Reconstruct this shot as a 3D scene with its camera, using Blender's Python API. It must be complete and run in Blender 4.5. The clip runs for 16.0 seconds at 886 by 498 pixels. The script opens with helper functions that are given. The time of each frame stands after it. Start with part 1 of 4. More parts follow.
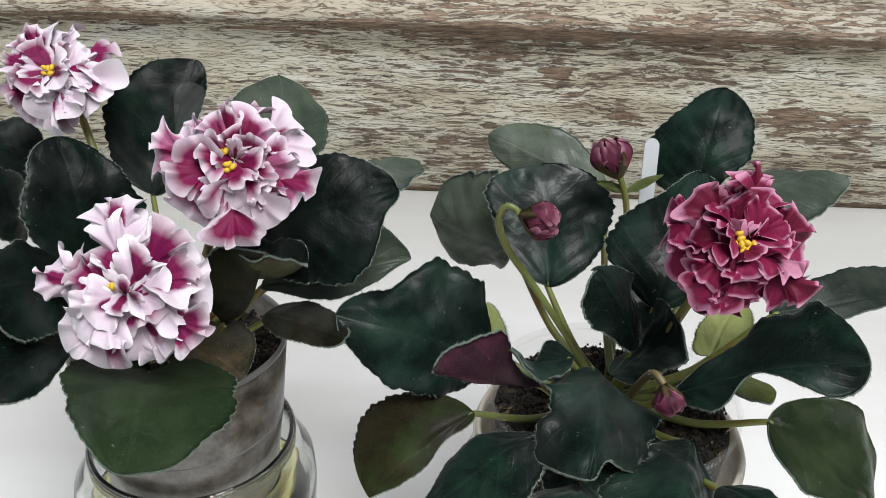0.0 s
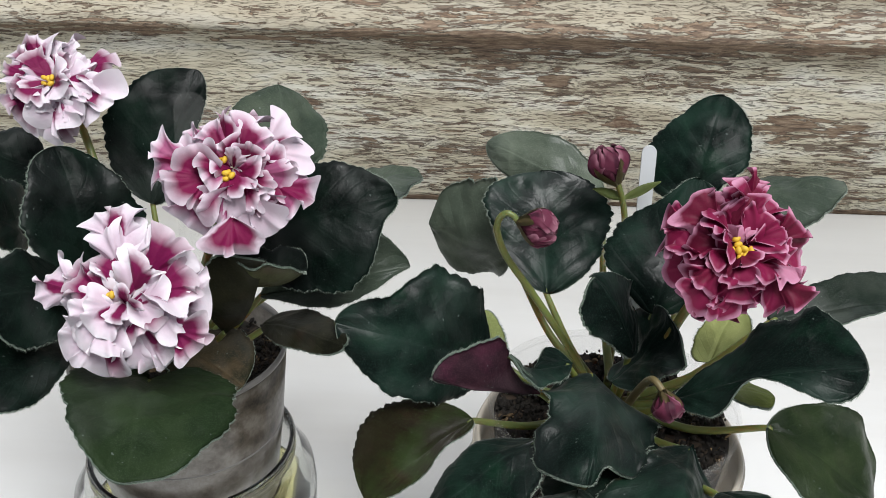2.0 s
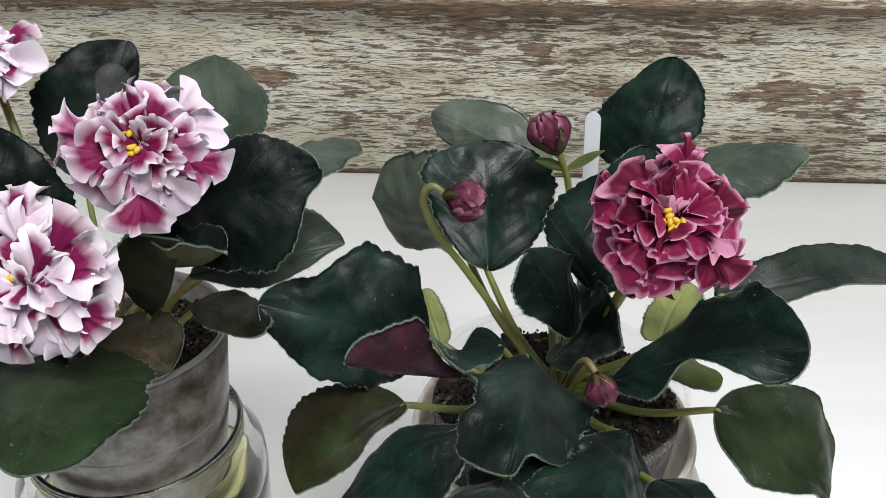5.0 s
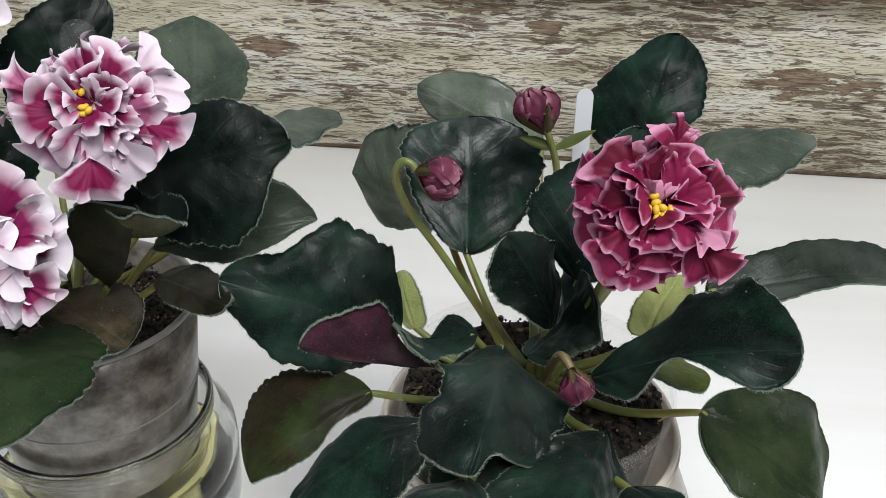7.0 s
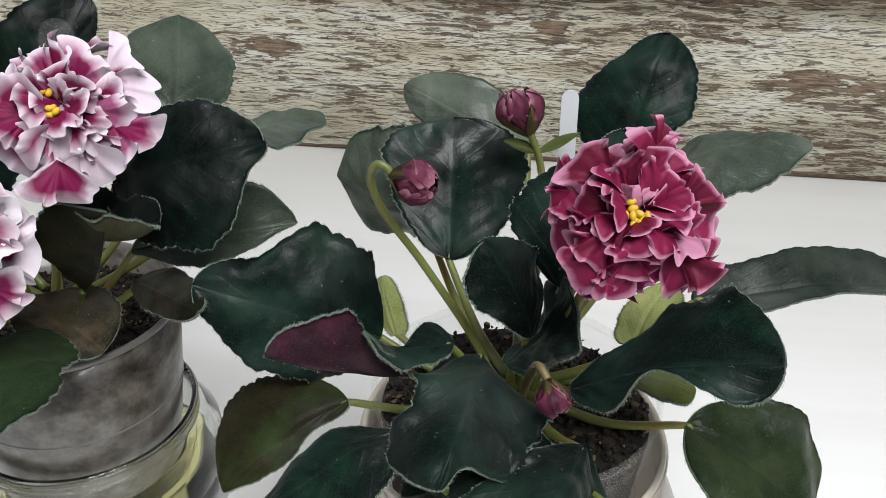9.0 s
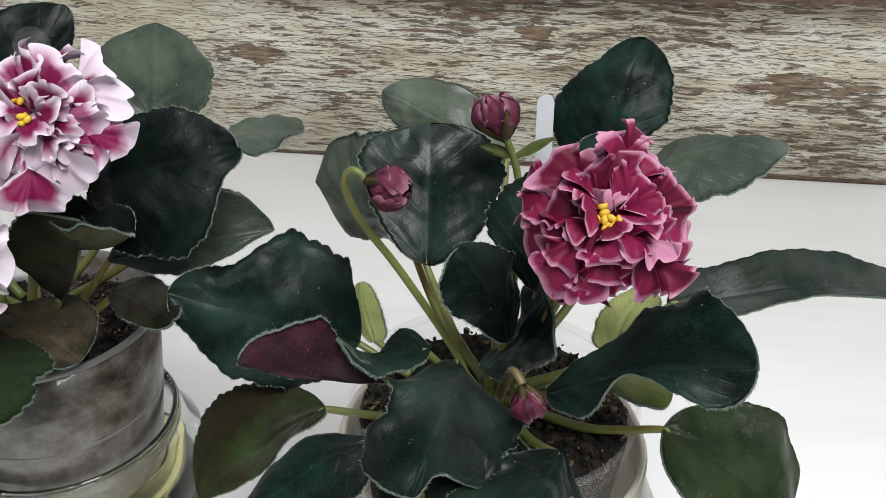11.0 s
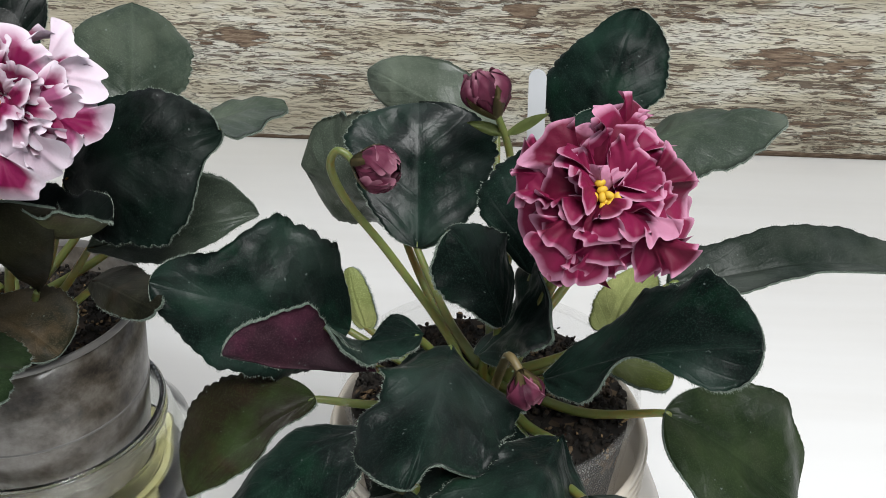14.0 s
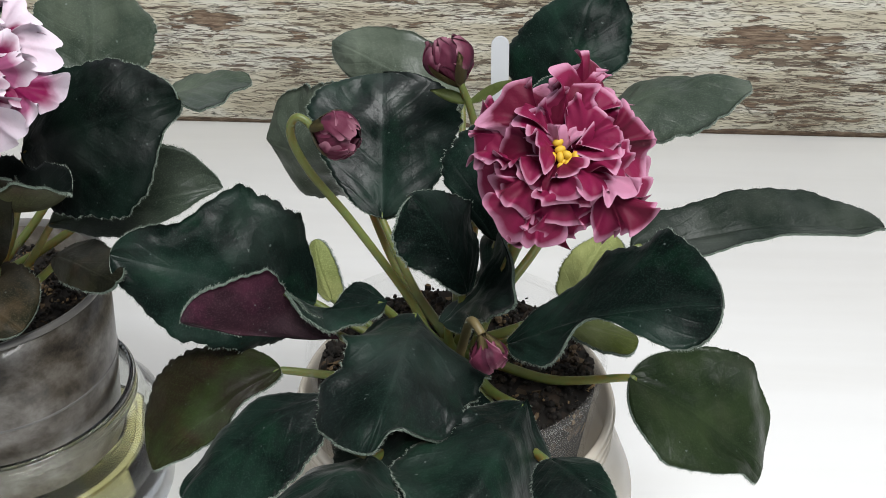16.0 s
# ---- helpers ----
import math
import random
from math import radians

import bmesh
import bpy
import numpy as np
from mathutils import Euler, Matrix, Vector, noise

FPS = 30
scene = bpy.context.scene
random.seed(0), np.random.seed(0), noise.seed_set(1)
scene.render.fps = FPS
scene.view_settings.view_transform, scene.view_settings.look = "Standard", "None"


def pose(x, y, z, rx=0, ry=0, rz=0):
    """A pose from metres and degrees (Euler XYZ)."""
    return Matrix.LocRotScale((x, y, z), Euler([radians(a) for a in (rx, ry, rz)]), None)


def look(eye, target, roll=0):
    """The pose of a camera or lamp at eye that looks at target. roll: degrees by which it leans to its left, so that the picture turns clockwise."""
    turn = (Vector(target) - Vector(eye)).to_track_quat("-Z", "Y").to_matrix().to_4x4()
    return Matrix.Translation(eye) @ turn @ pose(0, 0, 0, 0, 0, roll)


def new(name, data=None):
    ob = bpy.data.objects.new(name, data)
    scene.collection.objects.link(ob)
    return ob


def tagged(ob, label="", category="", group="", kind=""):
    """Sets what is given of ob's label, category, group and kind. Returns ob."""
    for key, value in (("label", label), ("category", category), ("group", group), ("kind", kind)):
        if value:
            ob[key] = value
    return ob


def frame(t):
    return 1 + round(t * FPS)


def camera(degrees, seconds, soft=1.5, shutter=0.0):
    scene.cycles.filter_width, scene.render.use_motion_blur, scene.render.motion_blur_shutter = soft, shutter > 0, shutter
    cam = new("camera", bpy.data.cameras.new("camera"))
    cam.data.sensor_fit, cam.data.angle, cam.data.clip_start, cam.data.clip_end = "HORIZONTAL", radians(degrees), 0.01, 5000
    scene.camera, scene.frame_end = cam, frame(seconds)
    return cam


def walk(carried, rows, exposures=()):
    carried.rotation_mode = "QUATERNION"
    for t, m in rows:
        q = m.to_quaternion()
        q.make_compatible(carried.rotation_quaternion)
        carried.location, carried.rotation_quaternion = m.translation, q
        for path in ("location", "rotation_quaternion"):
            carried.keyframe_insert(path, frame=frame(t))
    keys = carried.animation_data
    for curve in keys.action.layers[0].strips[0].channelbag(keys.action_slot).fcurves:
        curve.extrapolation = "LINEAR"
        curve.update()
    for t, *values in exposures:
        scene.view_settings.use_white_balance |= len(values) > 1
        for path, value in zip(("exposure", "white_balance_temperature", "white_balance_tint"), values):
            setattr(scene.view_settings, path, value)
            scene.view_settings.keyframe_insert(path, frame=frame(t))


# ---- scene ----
cam = camera(53.0, 16.0, soft=0.9)
PATH = [
    (0, (0.016, 0.014, 0.301), (-0.018, 1.771, -0.655), 1.8),
    (0.5, (0.016, 0.016, 0.301), (-0.034, 1.776, -0.647), 1.5),
    (1, (0.016, 0.016, 0.301), (-0.028, 1.778, -0.644), 1.6),
    (1.5, (0.015, 0.014, 0.302), (-0.022, 1.78, -0.636), 1.6),
    (2, (0.017, 0.013, 0.301), (-0.021, 1.779, -0.637), 1.5),
    (2.5, (0.018, 0.014, 0.301), (-0.032, 1.779, -0.639), 1.1),
    (3, (0.018, 0.016, 0.3), (-0.035, 1.781, -0.64), 1.0),
    (3.5, (0.022, 0.017, 0.302), (-0.02, 1.79, -0.623), 0.8),
    (4, (0.028, 0.02, 0.299), (0.003, 1.786, -0.638), 0.8),
    (4.5, (0.034, 0.02, 0.298), (-0.015, 1.778, -0.656), 0.8),
    (5, (0.045, 0.028, 0.294), (-0.034, 1.766, -0.693), 0.1),
    (5.2, (0.046, 0.032, 0.294), (-0.018, 1.763, -0.705), 0.4),
    (7.5, (0.061, 0.045, 0.284), (-0.053, 1.759, -0.74), 2.0),
    (8, (0.065, 0.046, 0.284), (-0.069, 1.76, -0.737), 1.3),
    (8.5, (0.065, 0.045, 0.283), (-0.071, 1.758, -0.739), 1.6),
    (9, (0.067, 0.052, 0.283), (-0.084, 1.763, -0.74), 1.4),
    (9.5, (0.07, 0.053, 0.283), (-0.089, 1.767, -0.736), 1.0),
    (10, (0.072, 0.053, 0.283), (-0.075, 1.772, -0.729), 1.2),
    (12.3, (0.07, 0.051, 0.282), (-0.043, 1.769, -0.735), 0.6),
    (12.5, (0.069, 0.05, 0.281), (-0.039, 1.765, -0.743), 0.5),
    (13, (0.07, 0.054, 0.281), (-0.045, 1.769, -0.742), 0.5),
    (13.5, (0.07, 0.059, 0.281), (-0.033, 1.765, -0.759), 0.7),
    (14, (0.071, 0.06, 0.278), (-0.042, 1.763, -0.764), 0.5),
    (14.5, (0.071, 0.061, 0.277), (-0.045, 1.76, -0.771), 0.5),
    (15, (0.075, 0.059, 0.276), (-0.04, 1.757, -0.775), 0.2),
    (15.5, (0.076, 0.058, 0.272), (-0.008, 1.753, -0.786), 0.5),
    (16, (0.077, 0.058, 0.272), (-0.002, 1.753, -0.787), 0.3),
]
walk(cam, [(t, look(eye, target, roll)) for t, eye, target, roll in PATH])

# ---- light ----
scene.view_settings.exposure = 0.63
world = bpy.data.worlds.new("world")
scene.world = world
world.use_nodes = True
wn, wl = world.node_tree.nodes, world.node_tree.links
sky = wn.new("ShaderNodeTexSky")
sky.sky_type, sky.sun_disc = "NISHITA", False
sky.sun_elevation, sky.sun_rotation = radians(52), radians(10)
grey = wn.new("ShaderNodeHueSaturation")
grey.inputs["Saturation"].default_value = 0.3
wl.new(sky.outputs[0], grey.inputs["Color"])
wl.new(grey.outputs[0], wn["Background"].inputs[0])
wn["Background"].inputs[1].default_value = 0.05
sun = new("sun", bpy.data.lights.new("sun", "SUN"))
sun.data.energy, sun.data.angle, sun.data.color = 3.0, radians(40), (1.0, 1.0, 1.0)
sun.matrix_world = look((0.6, -0.75, 2.2), (0, 0.3, 0))


# ---- materials ----
def nodes_of(name):
    m = bpy.data.materials.new(name)
    m.use_nodes = True
    return m, m.node_tree.nodes, m.node_tree.links, m.node_tree.nodes["Principled BSDF"]


def ramp(n, stops):
    r = n.new("ShaderNodeValToRGB")
    while len(r.color_ramp.elements) < len(stops):
        r.color_ramp.elements.new(0.5)
    for e, (p, c) in zip(r.color_ramp.elements, stops):
        e.position, e.color = p, (*c, 1) if len(c) == 3 else c
    return r


def noise_tex(n, l, scale, detail=4.0, coord="Object", stretch=(1, 1, 1), rough=0.55):
    c, m, t = n.new("ShaderNodeTexCoord"), n.new("ShaderNodeMapping"), n.new("ShaderNodeTexNoise")
    m.inputs["Scale"].default_value = stretch
    t.inputs["Scale"].default_value, t.inputs["Detail"].default_value, t.inputs["Roughness"].default_value = scale, detail, rough
    l.new(c.outputs[coord], m.inputs[0])
    l.new(m.outputs[0], t.inputs["Vector"])
    return t


def mix(n, l, fac, a, b, mode="MIX"):
    x = n.new("ShaderNodeMix")
    x.data_type, x.blend_type = "RGBA", mode
    for sock, v in ((x.inputs[0], fac), (x.inputs[6], a), (x.inputs[7], b)):
        if hasattr(v, "is_output"):
            l.new(v, sock)
        else:
            sock.default_value = v if isinstance(v, (int, float)) else (*v, 1)
    return x.outputs[2]


def calc(n, l, op, a, b=0.0, c=0.0):
    x = n.new("ShaderNodeMath")
    x.operation = op
    for sock, v in zip(x.inputs, (a, b, c)):
        if hasattr(v, "is_output"):
            l.new(v, sock)
        else:
            sock.default_value = v
    return x.outputs[0]


def bump(n, l, height, strength, distance, after=None):
    b = n.new("ShaderNodeBump")
    b.inputs["Strength"].default_value, b.inputs["Distance"].default_value = strength, distance
    l.new(height, b.inputs["Height"])
    if after:
        l.new(after, b.inputs["Normal"])
    return b.outputs[0]


def plain(name, colour, rough=0.5, vary=0.15, scale=120, **more):
    """A simple material with a little grain."""
    m, n, l, p = nodes_of(name)
    t = noise_tex(n, l, scale)
    dark = tuple(v * (1 - vary) for v in colour)
    light = tuple(min(1, v * (1 + vary)) for v in colour)
    l.new(mix(n, l, t.outputs[0], dark, light), p.inputs["Base Color"])
    p.inputs["Roughness"].default_value = rough
    for k, v in more.items():
        p.inputs[k.replace("_", " ")].default_value = v
    return m


def leaf_material(name, deep, pale, blotch, rough=0.46, sheen=0.0):
    """Hairy leaf: veins along the blade by its own coordinates, quilted relief, blotches."""
    m, n, l, p = nodes_of(name)
    uv, sep = n.new("ShaderNodeUVMap"), n.new("ShaderNodeSeparateXYZ")
    l.new(uv.outputs[0], sep.inputs[0])
    s, u = sep.outputs[0], calc(n, l, "ABSOLUTE", calc(n, l, "SUBTRACT", sep.outputs[1], 0.5))
    warp = noise_tex(n, l, 60, 2)
    side = calc(n, l, "ADD", calc(n, l, "MULTIPLY", s, 7.0), calc(n, l, "MULTIPLY", u, -5.0))
    side = calc(n, l, "ADD", side, calc(n, l, "MULTIPLY", warp.outputs[0], 0.7))
    wave = calc(n, l, "ABSOLUTE", calc(n, l, "SUBTRACT", calc(n, l, "FRACT", side), 0.5))
    vein = calc(n, l, "SUBTRACT", 1.0, calc(n, l, "MINIMUM", calc(n, l, "MULTIPLY", wave, 9.0), 1.0))
    rib = calc(n, l, "SUBTRACT", 1.0, calc(n, l, "MINIMUM", calc(n, l, "MULTIPLY", u, 28.0), 1.0))
    line = calc(n, l, "MAXIMUM", calc(n, l, "MULTIPLY", vein, 0.2), calc(n, l, "MULTIPLY", rib, 0.6))
    big = noise_tex(n, l, 45, 3)
    fine = noise_tex(n, l, 900, 3)
    r = ramp(n, [(0.44, deep), (0.68, pale)])
    l.new(big.outputs[0], r.inputs[0])
    spot = ramp(n, [(0.52, (0, 0, 0)), (0.72, (1, 1, 1))])
    l.new(noise_tex(n, l, 85, 4).outputs[0], spot.inputs[0])
    col = mix(n, l, calc(n, l, "MULTIPLY", spot.outputs[0], 0.5), r.outputs[0], blotch)
    col = mix(n, l, calc(n, l, "MULTIPLY", line, 0.22), col, tuple(v * 1.7 + 0.012 for v in pale))
    speck = ramp(n, [(0.75, (0, 0, 0)), (0.80, (1, 1, 1))])
    l.new(noise_tex(n, l, 700, 1).outputs[0], speck.inputs[0])
    col = mix(n, l, calc(n, l, "MULTIPLY", speck.outputs[0], 0.25), col, (0.25, 0.3, 0.28))
    # velvet of short hairs
    nap = ramp(n, [(0.50, (0, 0, 0)), (0.72, (1, 1, 1))])
    l.new(noise_tex(n, l, 2600, 2).outputs[0], nap.inputs[0])
    col = mix(n, l, calc(n, l, "MULTIPLY", nap.outputs[0], 0.3), col, tuple(v * 2.2 + 0.012 for v in pale))
    l.new(col, p.inputs["Base Color"])
    cell = n.new("ShaderNodeTexVoronoi")
    cell.inputs["Scale"].default_value = 230
    co = n.new("ShaderNodeTexCoord")
    l.new(co.outputs["Object"], cell.inputs["Vector"])
    nb = bump(n, l, calc(n, l, "MULTIPLY", line, -1.0), 0.35, 0.0007)
    nb = bump(n, l, cell.outputs[0], 0.4, 0.0007, nb)
    nb = bump(n, l, big.outputs[0], 0.5, 0.0026, nb)
    nb = bump(n, l, fine.outputs[0], 0.4, 0.0003, nb)
    l.new(nb, p.inputs["Normal"])
    rr = ramp(n, [(0.3, (rough - 0.08,) * 3), (0.75, (rough + 0.2,) * 3)])
    l.new(big.outputs[0], rr.inputs[0])
    l.new(rr.outputs[0], p.inputs["Roughness"])
    p.inputs["Sheen Weight"].default_value, p.inputs["Sheen Roughness"].default_value = sheen, 0.4
    gl = ramp(n, [(0.46, (0.05,) * 3), (0.68, (0.48,) * 3)])
    l.new(noise_tex(n, l, 38, 2).outputs[0], gl.inputs[0])
    l.new(gl.outputs[0], p.inputs["Specular IOR Level"])
    return m


LEAF_DARK = leaf_material("leaf_dark", (0.0022, 0.0052, 0.0042), (0.0085, 0.022, 0.0155), (0.006, 0.029, 0.0145), 0.41, 0.05)
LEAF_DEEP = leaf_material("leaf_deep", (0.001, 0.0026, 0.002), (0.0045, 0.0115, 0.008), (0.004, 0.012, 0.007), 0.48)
# grey base colour carries the sky's shine on glossy, up-facing leaves
LEAF_SHINE = leaf_material("leaf_shine", (0.028, 0.040, 0.029), (0.062, 0.078, 0.056), (0.055, 0.067, 0.05), 0.4)
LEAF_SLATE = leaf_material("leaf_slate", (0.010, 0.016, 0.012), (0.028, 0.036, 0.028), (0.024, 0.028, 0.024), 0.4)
# paler copy, with stronger sky shine painted in, for two back leaves
LEAF_SHINE_PALE = leaf_material("leaf_shine_pale", (0.05, 0.064, 0.048), (0.10, 0.12, 0.09), (0.085, 0.10, 0.078), 0.38)
LEAF_OLIVE = leaf_material("leaf_olive", (0.009, 0.016, 0.007), (0.021, 0.033, 0.013), (0.026, 0.030, 0.018), 0.34)
LEAF_GREEN = leaf_material("leaf_green", (0.010, 0.019, 0.008), (0.020, 0.034, 0.014), (0.015, 0.029, 0.012), 0.5)
LEAF_RED = leaf_material("leaf_red", (0.014, 0.010, 0.006), (0.022, 0.040, 0.010), (0.030, 0.013, 0.009), 0.5)
LEAF_PURPLE = leaf_material("leaf_purple", (0.016, 0.007, 0.011), (0.038, 0.016, 0.022), (0.085, 0.020, 0.042), 0.55)
LEAF_BROWN = leaf_material("leaf_brown", (0.012, 0.013, 0.007), (0.055, 0.043, 0.024), (0.13, 0.085, 0.045), 0.6)
LEAF_PALE = leaf_material("leaf_pale", (0.17, 0.20, 0.07), (0.26, 0.28, 0.11), (0.22, 0.24, 0.10), 0.5)
LEAF_UNDER = leaf_material("leaf_under", (0.03, 0.028, 0.016), (0.06, 0.07, 0.026), (0.06, 0.03, 0.028), 0.6)
LEAF_LIME = leaf_material("leaf_lime", (0.05, 0.065, 0.014), (0.09, 0.11, 0.03), (0.07, 0.09, 0.03), 0.5)
# brown-green darkened to hold the deep shade low inside the left plant
LEAF_SHADE = leaf_material("leaf_shade", (0.006, 0.0065, 0.004), (0.018, 0.018, 0.009), (0.03, 0.018, 0.011), 0.6)
FUZZ = plain("leaf_hair", (0.21, 0.25, 0.21), 0.7, 0.2)
LEAF_RIM = plain("leaf_rim", (0.075, 0.105, 0.08), 0.7, 0.5, 300)
STEM = plain("stem_green", (0.11, 0.14, 0.035), 0.45, 0.35, 200, Subsurface_Weight=0.1)
STEM_RED = plain("stem_brown_green", (0.13, 0.1, 0.04), 0.5, 0.4, 200)


def white_sill():
    m, n, l, p = nodes_of("white_painted_wood")
    a = noise_tex(n, l, 9, 6, stretch=(0.25, 2.5, 1))
    b = noise_tex(n, l, 3, 3)
    r = ramp(n, [(0.3, (0.69, 0.685, 0.665)), (0.55, (0.77, 0.775, 0.765)), (0.8, (0.81, 0.815, 0.81))])
    l.new(mix(n, l, 0.4, a.outputs[0], b.outputs[0]), r.inputs[0])
    mark = ramp(n, [(0.735, (0, 0, 0)), (0.76, (1, 1, 1))])
    l.new(noise_tex(n, l, 16, 2, stretch=(1, 1.6, 1)).outputs[0], mark.inputs[0])
    l.new(mix(n, l, calc(n, l, "MULTIPLY", mark.outputs[0], 0.35), r.outputs[0], (0.5, 0.53, 0.6)), p.inputs["Base Color"])
    p.inputs["Roughness"].default_value = 0.6
    p.inputs["Specular IOR Level"].default_value = 0.2
    l.new(bump(n, l, a.outputs[0], 0.12, 0.002), p.inputs["Normal"])
    return m


def peeling_paint():
    """Old cream paint in long curled flakes over brown weathered wood, with a knot and bare patches."""
    m, n, l, p = nodes_of("peeling_paint")
    co = n.new("ShaderNodeTexCoord")
    warp = noise_tex(n, l, 22, 3, stretch=(1, 1, 2))
    pos = n.new("ShaderNodeVectorMath")
    pos.operation = "MULTIPLY_ADD"
    l.new(warp.outputs["Color"], pos.inputs[0])
    pos.inputs[1].default_value = (0.03, 0.0, 0.006)
    l.new(co.outputs["Object"], pos.inputs[2])

    def stretched(kind, scale, stretch):
        mp, t = n.new("ShaderNodeMapping"), n.new(kind)
        mp.inputs["Scale"].default_value = stretch
        t.inputs["Scale"].default_value = scale
        l.new(pos.outputs[0], mp.inputs[0])
        l.new(mp.outputs[0], t.inputs["Vector"])
        return t

    flake = stretched("ShaderNodeTexNoise", 38, (1, 1, 8.5))
    flake.inputs["Detail"].default_value, flake.inputs["Roughness"].default_value = 8, 0.66
    thin = stretched("ShaderNodeTexNoise", 52, (1, 1, 10))
    thin.inputs["Detail"].default_value, thin.inputs["Roughness"].default_value = 5, 0.6
    zone = noise_tex(n, l, 7, 3, stretch=(1, 1, 2.6))
    fine = noise_tex(n, l, 90, 6, stretch=(1, 4, 9), rough=0.7)
    tone = noise_tex(n, l, 14, 5, stretch=(1, 2, 5))

    def patch(x, z, rx, rz):
        mp, ln = n.new("ShaderNodeMapping"), n.new("ShaderNodeVectorMath")
        mp.vector_type = "POINT"
        mp.inputs["Location"].default_value, mp.inputs["Scale"].default_value = (-x / rx, 0, -z / rz), (1 / rx, 0, 1 / rz)
        ln.operation = "LENGTH"
        l.new(pos.outputs[0], mp.inputs[0])
        l.new(mp.outputs[0], ln.inputs[0])
        return calc(n, l, "MAXIMUM", calc(n, l, "SUBTRACT", 1.0, ln.outputs["Value"]), 0.0)

    knot = patch(0.152, 0.073, 0.020, 0.013)
    bare = calc(n, l, "MAXIMUM", knot, calc(n, l, "MAXIMUM", patch(-0.094, 0.083, 0.028, 0.012), patch(0.10, 0.105, 0.02, 0.006)))
    bare = calc(n, l, "MAXIMUM", bare, calc(n, l, "MAXIMUM", patch(0.29, 0.075, 0.07, 0.014), patch(-0.12, 0.132, 0.10, 0.008)))
    bare = calc(n, l, "MAXIMUM", bare, calc(n, l, "MULTIPLY", patch(0.1, 0.1355, 3.0, 0.013), 0.8))
    bare = calc(n, l, "MAXIMUM", bare, calc(n, l, "MULTIPLY", patch(0.1, 0.150, 3.0, 0.012), 0.15))
    h = calc(n, l, "ADD", calc(n, l, "MULTIPLY", flake.outputs[0], 0.66), calc(n, l, "MULTIPLY", zone.outputs[0], 0.34))
    h = calc(n, l, "ADD", h, calc(n, l, "MULTIPLY", bare, 0.16))
    edge_z = n.new("ShaderNodeSeparateXYZ")
    l.new(pos.outputs[0], edge_z.inputs[0])
    foot = calc(n, l, "MULTIPLY", calc(n, l, "MAXIMUM", calc(n, l, "SUBTRACT", 0.0085, edge_z.outputs[2]), 0.0), 60.0)
    h = calc(n, l, "ADD", h, foot)
    peel = ramp(n, [(0.566, (0, 0, 0)), (0.572, (1, 1, 1))])
    l.new(h, peel.inputs[0])
    hair = calc(n, l, "ADD", calc(n, l, "MULTIPLY", thin.outputs[0], 0.8), calc(n, l, "MULTIPLY", zone.outputs[0], 0.2))
    crack = ramp(n, [(0.560, (0, 0, 0)), (0.572, (1, 1, 1))])
    l.new(hair, crack.inputs[0])
    gone = calc(n, l, "MAXIMUM", peel.outputs[0], calc(n, l, "MULTIPLY", crack.outputs[0], 0.75))
    wood = ramp(n, [(0.3, (0.075, 0.042, 0.026)), (0.48, (0.185, 0.126, 0.083)), (0.68, (0.37, 0.285, 0.20))])
    l.new(fine.outputs[0], wood.inputs[0])
    coat = ramp(n, [(0.3, (0.46, 0.40, 0.29)), (0.47, (0.69, 0.64, 0.50)), (0.60, (0.79, 0.77, 0.68))])
    l.new(tone.outputs[0], coat.inputs[0])
    worn = mix(n, l, calc(n, l, "MULTIPLY", fine.outputs[0], 0.5), coat.outputs[0], (0.40, 0.365, 0.28))
    # coat colour darkened from the cove up, toning down the brightly lit moulding
    moulding_tone = calc(n, l, "MULTIPLY", calc(n, l, "MINIMUM", calc(n, l, "MAXIMUM", calc(n, l, "MULTIPLY", calc(n, l, "SUBTRACT", edge_z.outputs[2], 0.128), 110.0), 0.0), 1.0), 0.7)
    worn = mix(n, l, moulding_tone, worn, (0.30, 0.265, 0.20))
    col = mix(n, l, gone, worn, wood.outputs[0])
    # shadow at the lifted flake edges, drawn into the colour as a dark line
    lip_shadow = ramp(n, [(0.556, (0, 0, 0)), (0.568, (1, 1, 1)), (0.582, (0, 0, 0))])
    l.new(h, lip_shadow.inputs[0])
    col = mix(n, l, calc(n, l, "MULTIPLY", lip_shadow.outputs[0], 0.85), col, (0.045, 0.028, 0.018))
    col = mix(n, l, calc(n, l, "MULTIPLY", crack.outputs[0], 0.6), col, (0.06, 0.038, 0.026))
    rim = calc(n, l, "SUBTRACT", 1.0, calc(n, l, "MINIMUM", calc(n, l, "MULTIPLY", calc(n, l, "ABSOLUTE", calc(n, l, "SUBTRACT", thin.outputs[0], 0.47)), 55.0), 1.0))
    rim = calc(n, l, "MULTIPLY", rim, calc(n, l, "MINIMUM", calc(n, l, "MULTIPLY", calc(n, l, "MAXIMUM", calc(n, l, "SUBTRACT", fine.outputs[0], 0.40), 0.0), 7.0), 1.0))
    col = mix(n, l, calc(n, l, "MULTIPLY", rim, 0.6), col, (0.07, 0.043, 0.026))
    ring = calc(n, l, "MULTIPLY", calc(n, l, "SINE", calc(n, l, "MULTIPLY", knot, 22.0)), knot)
    col = mix(n, l, calc(n, l, "MAXIMUM", calc(n, l, "MULTIPLY", ring, 0.6), 0.0), col, (0.09, 0.035, 0.02))
    l.new(col, p.inputs["Base Color"])
    p.inputs["Roughness"].default_value = 0.7
    nb = bump(n, l, calc(n, l, "SUBTRACT", 1.0, calc(n, l, "MAXIMUM", gone, rim)), 1.0, 0.0014)
    l.new(bump(n, l, fine.outputs[0], 0.6, 0.001, nb), p.inputs["Normal"])
    return m


